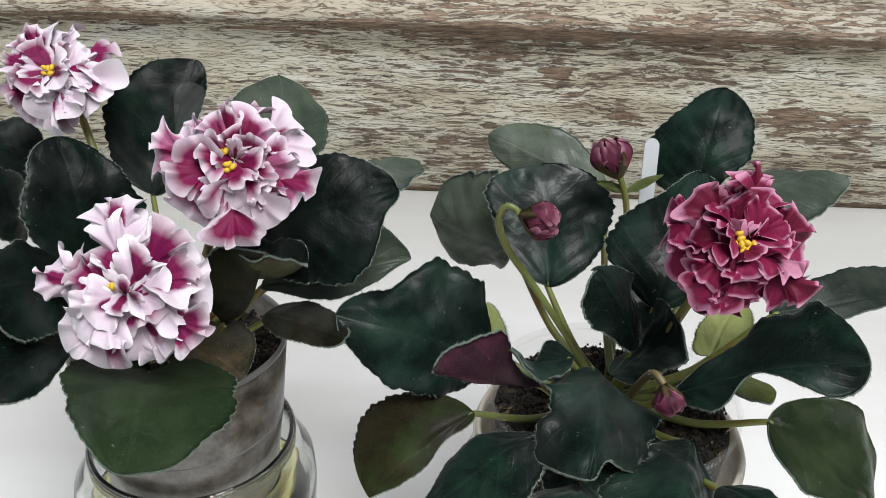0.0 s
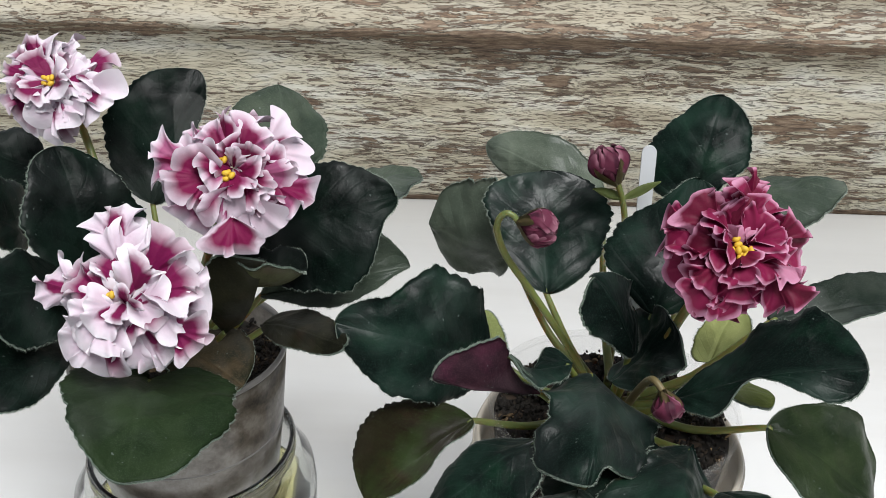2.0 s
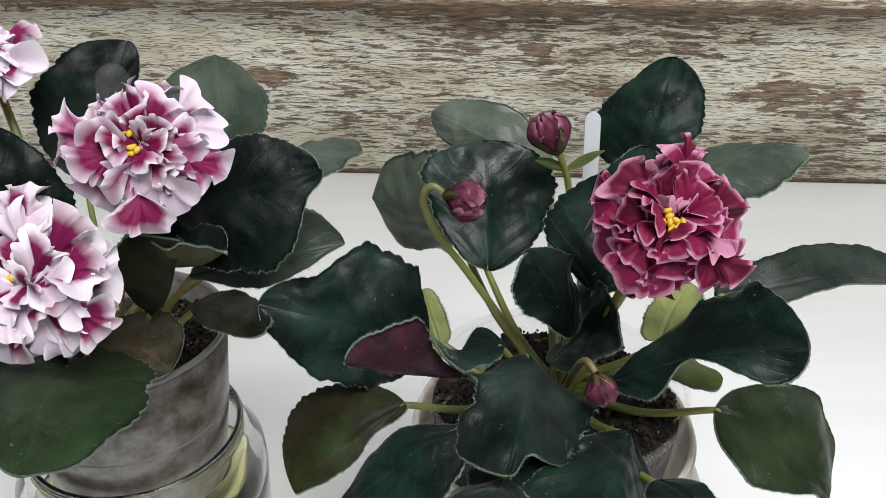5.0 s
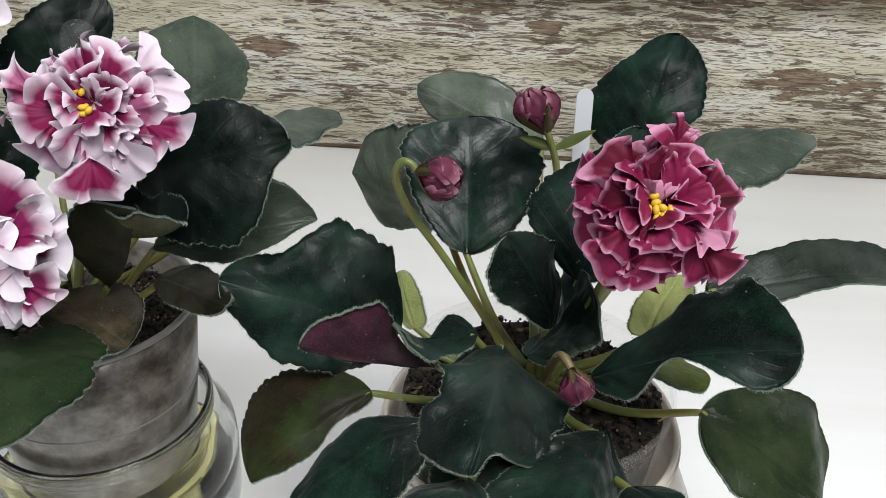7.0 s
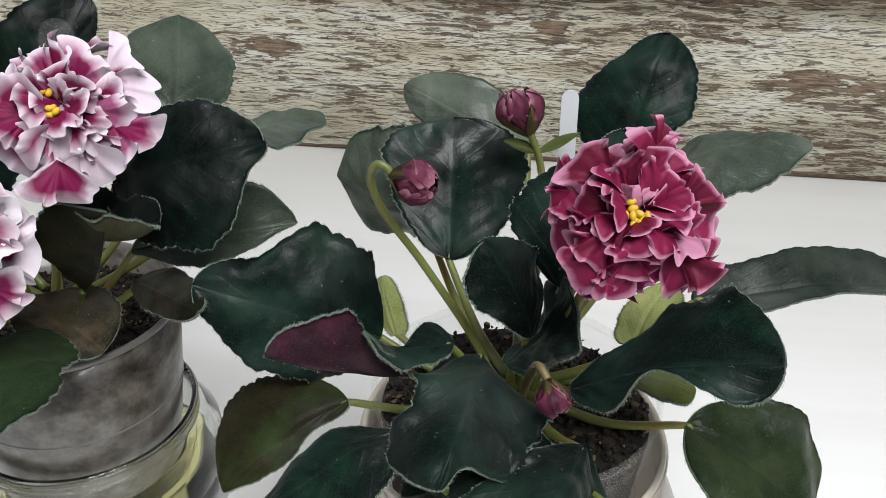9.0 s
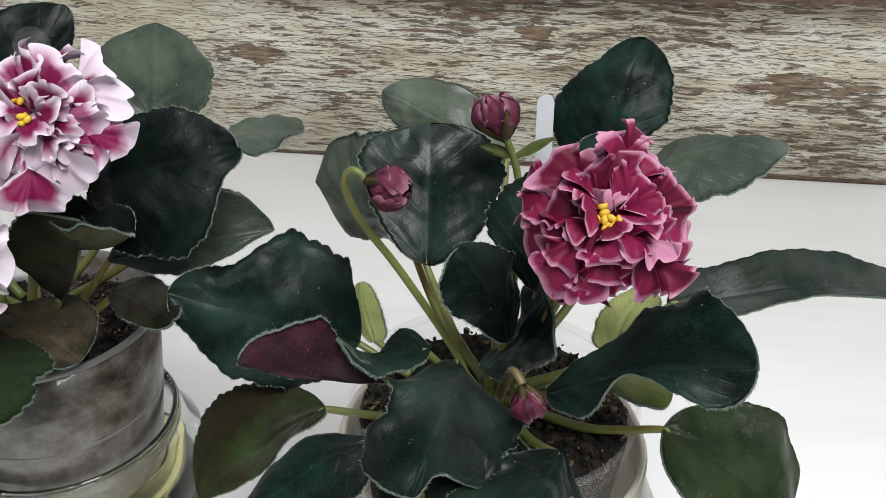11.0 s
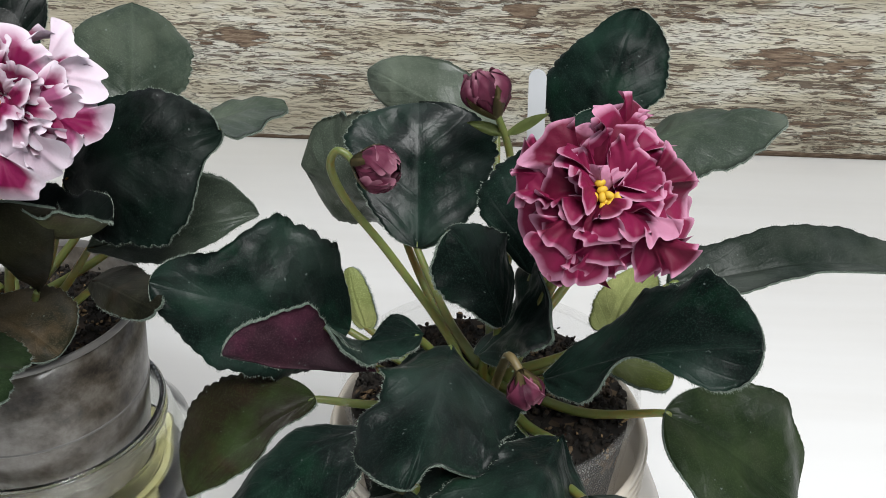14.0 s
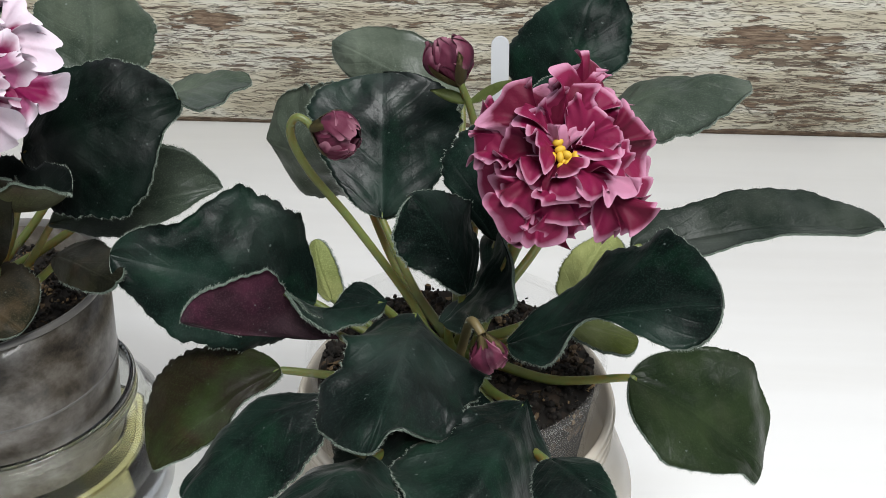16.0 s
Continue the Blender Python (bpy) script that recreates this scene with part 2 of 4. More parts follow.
def soil():
    m, n, l, p = nodes_of("potting_soil")
    v = n.new("ShaderNodeTexVoronoi")
    v.inputs["Scale"].default_value = 330
    c = n.new("ShaderNodeTexCoord")
    l.new(c.outputs["Object"], v.inputs["Vector"])
    r = ramp(n, [(0.0, (0.005, 0.004, 0.003)), (0.62, (0.012, 0.009, 0.006)), (0.80, (0.04, 0.026, 0.016)), (0.93, (0.30, 0.20, 0.10))])
    l.new(v.outputs["Color"], r.inputs[0])
    l.new(r.outputs[0], p.inputs["Base Color"])
    p.inputs["Roughness"].default_value = 0.9
    return m


def glass(name, tint, rough=0.03):
    m, n, l, p = nodes_of(name)
    p.inputs["Base Color"].default_value = (*tint, 1)
    p.inputs["Transmission Weight"].default_value = 1.0
    p.inputs["Roughness"].default_value = rough
    p.inputs["IOR"].default_value = 1.45
    return m


SILL, PAINT, SOIL = white_sill(), peeling_paint(), soil()
GLASS = glass("jar_glass", (0.95, 0.97, 0.94))
LABEL = plain("label_plastic", (0.58, 0.60, 0.62), 0.35, 0.03)


def petal_material(name, body, rim, blotch, rim_at, blotch_at, rim_soft=0.2, pale_share=0.12, rim_hold=0.85):
    """Petal: body colour, pale frilled rim, darker blotch in the middle; u across, v from the base out."""
    m, n, l, p = nodes_of(name)
    uv, sep = n.new("ShaderNodeUVMap"), n.new("ShaderNodeSeparateXYZ")
    l.new(uv.outputs[0], sep.inputs[0])
    info = n.new("ShaderNodeObjectInfo")
    wob = noise_tex(n, l, 130, 3)
    wv = calc(n, l, "MULTIPLY", calc(n, l, "SUBTRACT", wob.outputs[0], 0.5), 0.45)
    du, dv = calc(n, l, "SUBTRACT", sep.outputs[0], 0.5), calc(n, l, "SUBTRACT", sep.outputs[1], 0.5)
    rho = calc(n, l, "MULTIPLY", calc(n, l, "SQRT", calc(n, l, "ADD", calc(n, l, "MULTIPLY", du, du), calc(n, l, "MULTIPLY", dv, dv))), 2.0)
    e = ramp(n, [(rim_at, (0, 0, 0)), (min(1, rim_at + rim_soft), (1, 1, 1))])
    l.new(calc(n, l, "ADD", rho, calc(n, l, "MULTIPLY", wv, 0.35)), e.inputs[0])
    light = calc(n, l, "GREATER_THAN", info.outputs["Random"], 1 - pale_share)
    c = mix(n, l, e.outputs[0], mix(n, l, calc(n, l, "MULTIPLY", light, 0.75), body, rim), rim)
    ex = calc(n, l, "MULTIPLY", du, 2.7)
    ey = calc(n, l, "MULTIPLY", calc(n, l, "SUBTRACT", dv, 0.16), 2.1)
    d = calc(n, l, "SQRT", calc(n, l, "ADD", calc(n, l, "MULTIPLY", ex, ex), calc(n, l, "MULTIPLY", ey, ey)))
    d = calc(n, l, "ADD", d, calc(n, l, "MULTIPLY", calc(n, l, "SUBTRACT", wob.outputs[0], 0.5), 0.9))
    reach = calc(n, l, "MULTIPLY", calc(n, l, "FRACT", calc(n, l, "MULTIPLY", info.outputs["Random"], 7.31)), blotch_at)
    b = ramp(n, [(0.40, (0, 0, 0)), (0.60, (1, 1, 1))])
    l.new(calc(n, l, "ADD", calc(n, l, "SUBTRACT", reach, d), 0.5), b.inputs[0])
    keep = calc(n, l, "SUBTRACT", 1.0, calc(n, l, "MULTIPLY", e.outputs[0], rim_hold))
    c = mix(n, l, calc(n, l, "MULTIPLY", b.outputs[0], keep), c, blotch)
    l.new(c, p.inputs["Base Color"])
    p.inputs["Roughness"].default_value = 0.6
    p.inputs["Subsurface Weight"].default_value = 0.1
    p.inputs["Subsurface Radius"].default_value = (0.003, 0.002, 0.002)
    p.inputs["Specular IOR Level"].default_value = 0.22
    grain = noise_tex(n, l, 900, 3)
    l.new(bump(n, l, grain.outputs[0], 0.35, 0.0003, bump(n, l, noise_tex(n, l, 260, 3).outputs[0], 0.3, 0.0009)), p.inputs["Normal"])
    return m


PETAL_WINE = petal_material("petal_wine", (0.175, 0.007, 0.045), (0.50, 0.23, 0.34), (0.105, 0.003, 0.022), 0.91, 1.2, 0.08, 0.14, 0.9)
PETAL_WHITE = petal_material("petal_white", (0.54, 0.43, 0.51), (0.66, 0.61, 0.66), (0.15, 0.005, 0.055), 0.74, 1.35, 0.25, 0.25, 0.7)
PETAL_PINK = petal_material("petal_white_and_wine", (0.30, 0.08, 0.17), (0.64, 0.56, 0.63), (0.145, 0.004, 0.045), 0.74, 1.9, 0.24, 0.36, 0.8)
PETAL_BUD = petal_material("petal_bud", (0.10, 0.018, 0.040), (0.26, 0.11, 0.15), (0.045, 0.006, 0.018), 0.85, 1.0)
POLLEN = plain("pollen_yellow", (0.62, 0.40, 0.03), 0.6, 0.2, 400)


# ---- building helpers ----
def part(name, bm, material, parent, label=""):
    """Link a bmesh as one mesh object under parent."""
    me = bpy.data.meshes.new(name)
    bm.to_mesh(me)
    bm.free()
    for mat in material if isinstance(material, (list, tuple)) else [material]:
        me.materials.append(mat)
    for f in me.polygons:
        f.use_smooth = True
    ob = new(name, me)
    if parent:
        ob.parent = parent
        ob.matrix_parent_inverse = parent.matrix_world.inverted()
    if label:
        ob["label"] = label
    return ob


def thing(name, at, label, category, group="", kind=""):
    e = new(name)
    e.empty_display_size = 0.02
    e.location = at
    e.matrix_world = Matrix.Translation(at)
    return tagged(e, label, category, group, kind)


def tube(points, radius, sides=8, taper=1.0):
    """A round stalk along a smooth line through the points."""
    bm = bmesh.new()
    pts = [Vector(p) for p in points]
    path = []
    for i in range(len(pts) - 1):
        a, b = pts[i], pts[i + 1]
        p0, p3 = pts[max(i - 1, 0)], pts[min(i + 2, len(pts) - 1)]
        for k in range(8):
            t = k / 8
            path.append(0.5 * (2 * a + (b - p0) * t + (2 * p0 - 5 * a + 4 * b - p3) * t * t + (3 * a - p0 - 3 * b + p3) * t ** 3))
    path.append(pts[-1])
    rings = []
    for i, c in enumerate(path):
        d = (path[min(i + 1, len(path) - 1)] - path[max(i - 1, 0)]).normalized()
        x = d.orthogonal().normalized() if i == 0 else (rings[-1][1] - d * rings[-1][1].dot(d)).normalized()
        y = d.cross(x)
        r = radius * (1 + (taper - 1) * i / (len(path) - 1))
        rings.append(([bm.verts.new(c + (x * math.cos(a) + y * math.sin(a)) * r) for a in [2 * math.pi * k / sides for k in range(sides)]], x))
    for (r0, _), (r1, _) in zip(rings, rings[1:]):
        for k in range(sides):
            bm.faces.new((r0[k], r0[(k + 1) % sides], r1[(k + 1) % sides], r1[k]))
    bm.faces.new(list(reversed(rings[0][0])))
    bm.faces.new(rings[-1][0])
    return bm


def lathe(profile, sides=96):
    """A turned body from (radius, height) pairs."""
    bm = bmesh.new()
    rings = []
    for r, z in profile:
        rings.append([bm.verts.new((r * math.cos(2 * math.pi * k / sides), r * math.sin(2 * math.pi * k / sides), z)) for k in range(sides)])
    for a, b in zip(rings, rings[1:]):
        for k in range(sides):
            bm.faces.new((a[k], a[(k + 1) % sides], b[(k + 1) % sides], b[k]))
    return bm


# ---- sill and old window frame ----
BACK = 0.664


def slab(x0, x1, y0, y1, z0, z1, bevel=0.002):
    bm = bmesh.new()
    bmesh.ops.create_cube(bm, size=1)
    bmesh.ops.scale(bm, vec=(x1 - x0, y1 - y0, z1 - z0), verts=bm.verts)
    bmesh.ops.translate(bm, vec=((x0 + x1) / 2, (y0 + y1) / 2, (z0 + z1) / 2), verts=bm.verts)
    bmesh.ops.bevel(bm, geom=bm.edges[:], offset=bevel, segments=2, affect="EDGES")
    return bm


tagged(part("tabletop", slab(-1.3, 1.5, -0.45, BACK + 0.06, -0.03, 0), SILL, None), "smooth white painted wooden board under the pots", "tabletop", kind="structure")


def moulded_board():
    """Flat lower plank, a groove, then a rounded moulding, as one profile drawn along x."""
    prof = [(0.0, 0.0), (0.0, 0.003), (-0.002, 0.005), (-0.002, 0.120), (-0.0025, 0.125), (-0.004, 0.1305), (-0.008, 0.1345), (-0.0165, 0.1362)]
    for k in range(1, 8):
        a = math.pi * 0.5 * k / 7
        prof.append((-0.008 - 0.0095 * math.cos(a * 0.9), 0.1362 + 0.0115 * math.sin(a)))
    prof += [(-0.002, 0.1515), (0.004, 0.158), (0.006, 0.166), (0.006, 0.196), (0.008, 0.198), (0.03, 0.198), (0.03, 0.0)]
    bm = bmesh.new()
    xs = np.linspace(-1.3, 1.5, 281)
    rows = []
    for x in xs:
        row = []
        for dy, z in prof:
            w = 0.0006 * noise.noise((x * 9, z * 60, dy)) if 0.003 < z < 0.19 and dy < 0.02 else 0
            row.append(bm.verts.new((x, BACK + dy + w, z)))
        rows.append(row)
    n = len(prof)
    for a, b in zip(rows, rows[1:]):
        for k in range(n):
            bm.faces.new((a[k], b[k], b[(k + 1) % n], a[(k + 1) % n]))
    bm.faces.new(rows[0])
    bm.faces.new(list(reversed(rows[-1])))
    bmesh.ops.recalc_face_normals(bm, faces=bm.faces)
    return bm


tagged(part("wall_back", moulded_board(), PAINT, None), "old moulded wooden board with peeling cream paint", "board", kind="structure")


# unseen floor and wall, added to close off the dark void in reflections
FLOOR = plain("floor_wood", (0.22, 0.16, 0.11), 0.5, 0.3, 14)
PLASTER = plain("plaster", (0.6, 0.58, 0.54), 0.8, 0.08, 30)
tagged(part("floor", slab(-3, 3, -3, BACK + 0.2, -0.80, -0.75), FLOOR, None), "plain brown wooden floor below the white board", "floor", kind="structure")
tagged(part("wall_below", slab(-3, 3, BACK + 0.062, BACK + 0.2, -0.75, 0.19), PLASTER, None), "plain light wall behind the white board", "wall", kind="structure")

# ---- pots, jars ----
def pot(name, x, y, rim_z, r, label, material, edge):
    at = (x, y, rim_z - 0.072)
    e = thing(name, at, label, "flower pot", "violet pots")
    h, w = 0.072, 0.0011
    inner = [(r * 0.985 - w, h * 0.965), (r * 0.90 - w, h * 0.5), (r * 0.80 - w, w), (0, w), (0, 0), (r * 0.80, 0)]
    pieces = (("pot_wall", [(r * 0.80, 0), (r * 0.908, h * 0.5), (r * 0.985, h * 0.965)] + inner),
              ("rim", [(r * 0.985, h * 0.965), (r * 0.995, h * 0.97), (r, h * 0.98), (r * 0.995, h), (r - w * 1.3, h), (r - w * 1.4, h * 0.97), (r * 0.985 - w, h * 0.965)]),
              ("ridge", [(r * 0.907, h * 0.492), (r * 0.915, h * 0.498), (r * 0.915, h * 0.503), (r * 0.909, h * 0.507)]))
    for name, prof in pieces:
        ob = part(name, lathe(prof), material if name == "pot_wall" else edge, e)
        ob.matrix_parent_inverse = Matrix()
    return e


def jar(x, y, top_z, r, label, material=None):
    e = thing("glass_jar", (x, y, 0), label, "jar", "jars under the pots")
    body = [(0, 0.002), (r * 1.1, 0.0), (r * 1.22, 0.004), (r * 1.24, top_z * 0.5), (r * 1.22, top_z * 0.66), (r * 1.1, top_z * 0.8), (r * 1.035, top_z * 0.86), (r * 1.03, top_z * 0.985), (r * 1.015, top_z),
            (r * 1.0, top_z), (r * 0.985, top_z * 0.985), (r * 0.99, top_z * 0.86), (r * 1.06, top_z * 0.79), (r * 1.17, top_z * 0.65), (r * 1.19, top_z * 0.5), (r * 1.17, 0.008), (0, 0.007)]
    pieces = [("jar_body", body)]
    for k in (0.885, 0.925, 0.965):
        z, d = top_z * k, 0.00045
        pieces.append(("thread_ring", [(r * 1.034, z - d * 1.6), (r * 1.042, z - d), (r * 1.046, z), (r * 1.042, z + d), (r * 1.034, z + d * 1.6)]))
    for name, prof in pieces:
        ob = part(name, lathe(prof), material or GLASS, e)
        ob.matrix_parent_inverse = Matrix()
        ob.visible_shadow = False
    return e


def soil_bed(x, y, z, r, label):
    random.seed(int(x * 1e4))
    e = thing("potting_soil", (x, y, z), label, "soil", kind="stuff")
    seedling = bmesh.new()
    bmesh.ops.create_icosphere(seedling, subdivisions=1, radius=1)
    shape, tris = [v.co.copy() for v in seedling.verts], [[v.index for v in f.verts] for f in seedling.faces]
    seedling.free()
    verts, faces = [], []
    for k in range(2200):
        a, d = random.uniform(0, 2 * math.pi), r * math.sqrt(random.random())
        s = random.uniform(0.0005, 0.0009) if random.random() < 0.75 else random.uniform(0.0009, 0.0019)
        m = Matrix.Translation((d * math.cos(a), d * math.sin(a), random.uniform(-0.002, 0.001))) @ Euler([random.uniform(0, 6) for _ in range(3)]).to_matrix().to_4x4() @ Matrix.Diagonal((s, s * random.uniform(0.5, 1), s * random.uniform(0.4, 0.9), 1))
        faces += [[i + len(verts) for i in f] for f in tris]
        verts += [m @ v for v in shape]
    grains = bpy.data.meshes.new("grains")
    grains.from_pydata(verts, [], faces)
    bm = bmesh.new()
    bm.from_mesh(grains)
    base = lathe([(0, -0.002), (r * 1.015, -0.002), (r * 0.945, -0.028), (r * 0.815, -0.0605), (0, -0.0605)], 96)
    me = bpy.data.meshes.new("bed")
    base.to_mesh(me)
    base.free()
    bm.from_mesh(me)
    ob = part("soil_grains", bm, SOIL, e)
    ob.matrix_parent_inverse = Matrix()
    for f in ob.data.polygons:
        f.use_smooth = False
    return e


def cloudy_plastic():
    """Thin milky plastic, wet and mottled by the soil behind it."""
    m, n, l, p = nodes_of("cloudy_plastic")
    a, b = noise_tex(n, l, 110, 7, rough=0.7), noise_tex(n, l, 30, 4)
    r = ramp(n, [(0.38, (0.014, 0.012, 0.010)), (0.45, (0.06, 0.050, 0.038)), (0.54, (0.13, 0.118, 0.102)), (0.66, (0.23, 0.222, 0.21))])
    l.new(mix(n, l, 0.5, a.outputs[0], b.outputs[0]), r.inputs[0])
    l.new(r.outputs[0], p.inputs["Base Color"])
    p.inputs["Roughness"].default_value = 0.28
    p.inputs["Coat Weight"].default_value = 0.4
    l.new(bump(n, l, a.outputs[0], 0.1, 0.001), p.inputs["Normal"])
    return m


CLOUDY = cloudy_plastic()
CLEAR_RIM = plain("milky_plastic_rim", (0.15, 0.145, 0.138), 0.3, 0.3)


def thin_plastic(name, colour, alpha, rough):
    """Thin see-through plastic: some of the light passes straight, the rest meets a glossy milky wall."""
    m, n, l, p = nodes_of(name)
    haze = noise_tex(n, l, 60, 4)
    l.new(mix(n, l, haze.outputs[0], tuple(v * 0.9 for v in colour), colour), p.inputs["Base Color"])
    l.new(calc(n, l, "MULTIPLY_ADD", haze.outputs[0], 0.06, alpha - 0.03), p.inputs["Alpha"])
    p.inputs["Roughness"].default_value = rough
    return m


CLEAR = thin_plastic("clear_plastic", (0.62, 0.61, 0.58), 0.07, 0.08)
CLEAR_FILM = thin_plastic("clear_film", (0.6, 0.6, 0.58), 0.035, 0.1)
CREAM_CUP = thin_plastic("cream_plastic", (0.62, 0.565, 0.48), 0.82, 0.25)
RX, RY, RZ = 0.0715, 0.262, 0.113
LX, LY, LZ = -0.0915, 0.300, 0.103
pot("flower_pot", RX, RY, RZ, 0.0435, "clear plastic cup pot filled with dark soil", CLEAR, CLEAR)
pot("flower_pot", LX, LY, LZ, 0.0420, "cloudy clear plastic pot stained by soil, standing in a glass jar", CLOUDY, CLEAR_RIM)
jar(RX, RY, 0.097, 0.0455, "cloudy cream plastic jar holding the clear pot", CREAM_CUP)
jar(LX, LY, 0.055, 0.0405, "clear glass jar with threaded neck and greenish bottom")
soil_bed(RX, RY, RZ - 0.008, 0.040, "dark gritty potting soil with pale grains in the clear pot")
soil_bed(LX, LY, LZ - 0.010, 0.0385, "dark damp potting soil in the cloudy pot")

WATER = glass("tinted_water", (0.62, 0.58, 0.28), 0.0)


def water_in_jar(x, y, r, level, label):
    e = thing("water", (x, y, 0.009), label, "water")
    ob = part("water_body", lathe([(0, 0), (r, 0), (r, level), (0, level)], 64), WATER, e)
    ob.matrix_parent_inverse = Matrix()
    ob.visible_shadow = False
    return e


water_in_jar(LX, LY, 0.0405 * 1.16, 0.011, "yellow-green water standing in the glass jar")

# ---- plants ----
right_plant = thing("african_violet", (RX, RY, RZ - 0.008), "african violet with dark leaves and one ruffled wine-red flower", "plant", "violets")
left_plant = thing("african_violet", (LX, LY, LZ - 0.010), "african violet with dark leaves and three ruffled white and wine flowers", "plant", "violets")


def leaf(plant, base, tip, side_a, side_b, arch=0.1, cup=0.1, wave=0.04, seed=0, top=None, cord=0.03, teeth=1.0, under=None, stalk=True, lobes=0.022, roll=0.12, point=0.25, wide_a=(), wide_b=()):
    """A leaf blade from its base to its tip through two side points: arch bends it along, cup across, wave ruffles the edge, cord makes the heart-shaped base."""
    rnd = random.Random(seed)
    b, t, la, lb = Vector(base), Vector(tip), Vector(side_a), Vector(side_b)
    axis = t - b
    long = axis.length
    nrm = axis.cross(lb - la).normalized()
    if nrm.dot(Vector((0, -0.6, 0.8))) < 0:
        nrm = -nrm
    mid = nrm * arch * long

    def spine(s):
        return b + axis * s + mid * 4 * s * (1 - s)

    pa, pb = [min(0.74, max(0.26, (q - b).dot(axis) / (long * long))) for q in (la, lb)]
    va, vb = la - spine(pa), lb - spine(pb)
    va, vb = [v - axis * (v.dot(axis) / (long * long)) for v in (va, vb)]
    ka, kb = math.log(0.5) / math.log(pa), math.log(0.5) / math.log(pb)
    half = 0.5 * (va.length + vb.length)
    ph = [rnd.uniform(0, 6.28) for _ in range(6)]
    ns, nu = 96, 10
    grow = [0.5 - 0.5 * math.cos(math.pi * i / ns) for i in range(ns + 1)]
    stations, kernel = (0.03, 0.1, 0.2, 0.3, 0.4, 0.5, 0.6, 0.7, 0.8, 0.9, 0.97), np.ones(5) / 5
    wide_a, wide_b = [np.convolve(np.pad(np.interp(grow, stations, f), 2, "edge"), kernel, "valid") if len(f) else () for f in (wide_a, wide_b)]
    fitted = len(wide_a) > 0
    if fitted:
        roll *= 0.25
    bm = bmesh.new()
    uvl = bm.loops.layers.uv.new("UVMap")
    grid, uvs = [], {}
    th = 0.00045
    for i in range(ns + 1):
        s = grow[i]
        sides = []
        for kk in (ka, kb):
            x = min(1.0, max(0.0, s)) ** kk
            w = (max(0.0, 1 - abs(2 * x - 1) ** 2.25)) ** (1 / 2.1)
            if fitted:
                w = math.sin(math.pi * i / ns)
            elif point and x > 0.5:
                w = w * (1 - point) + point * (1 - (2 * x - 1) ** 1.45) ** 0.85
            sides.append(w)
        row = []
        for j in range(-nu, nu + 1):
            u = j / nu
            v = va if u < 0 else vb
            form, w = (wide_a, sides[0]) if u < 0 else (wide_b, sides[1])
            ww = w * (float(form[i]) if len(form) else 1.0)
            if abs(u) > 0.75:
                ww *= 1 + teeth * 0.04 * (abs(math.sin(i * math.pi / 4.0 + ph[0])) - 0.5) * (abs(u) - 0.75) * 4 + lobes * (math.sin(17 * s + ph[1] + u) + 0.7 * math.sin(41 * s + ph[4] - u))
            p = spine(s) + v * abs(u) * ww - axis * (cord * abs(u) ** 1.3 * (1 - s) ** 5 * 2.0 * min(1, w * 2))
            p += nrm * half * (cup * u * u * ww + wave * abs(u) ** 1.5 * math.sin(9 * s + ph[2] + (1.7 if u > 0 else 0)) + 0.5 * wave * abs(u) ** 2 * math.sin(21 * s + ph[3] + u) - roll * max(0, abs(u) - 0.7) ** 2 * 9 * ww * (0.6 + 0.8 * math.sin(6 * s + ph[5] + 2 * u)))
            p += nrm * 0.0012 * noise.noise((p.x * 90 + seed, p.y * 90, p.z * 90)) - nrm * 0.0014 * math.exp(-(u / 0.06) ** 2) * (1 - s)
            # the blade swells between its side veins
            swell = abs(math.sin(math.pi * (5.5 * s - 2.2 * abs(u) + 0.25 * math.sin(5 * s + ph[1] + u)))) - 0.6
            p += nrm * half * (0.022 * swell * min(1, abs(u) * 4) + 0.07 * noise.noise((s * 3.1 + seed, u * 2.2, seed * 0.37))) * (1 - abs(u) ** 3) * min(1, w * 1.6)
            q = bm.verts.new(p + nrm * th), bm.verts.new(p - nrm * th)
            row.append(q)
            uvs[q[0]] = uvs[q[1]] = (s, 0.5 + u / 2)
        grid.append(row)
    faces = []
    for i in range(ns):
        for j in range(2 * nu):
            a, c, d, e = grid[i][j], grid[i][j + 1], grid[i + 1][j + 1], grid[i + 1][j]
            for lay, mi in ((0, 0), (1, 1)):
                f = bm.faces.new((a[lay], c[lay], d[lay], e[lay]) if lay == 0 else (e[lay], d[lay], c[lay], a[lay]))
                f.material_index = mi
    for j in (0, 2 * nu):
        for i in range(ns):
            f = bm.faces.new((grid[i][j][0], grid[i + 1][j][0], grid[i + 1][j][1], grid[i][j][1]))
            f.material_index = 3
    for f in bm.faces:
        for lp in f.loops:
            lp[uvl].uv = uvs[lp.vert]
    # short pale hairs along the rim
    for j, sgn in ((0, -1), (2 * nu, 1)):
        for i in range(2, ns - 1):
            p0, p1 = grid[i][j][0].co, grid[i + 1][j][0].co
            out = (p0 - grid[i][j - sgn][0].co).normalized()
            along = (p1 - p0)
            for h in range(5):
                o = p0.lerp(p1, rnd.random()) - nrm * th * rnd.uniform(0, 2)
                d = (out + nrm * rnd.uniform(-0.6, 0.6) + along.normalized() * rnd.uniform(-0.5, 0.5)).normalized() * rnd.uniform(0.0004, 0.0011)
                wv = d.cross(nrm).normalized() * 0.00005
                try:
                    f = bm.faces.new((bm.verts.new(o - wv), bm.verts.new(o + wv), bm.verts.new(o + d)))
                    f.material_index = 2
                except ValueError:
                    pass
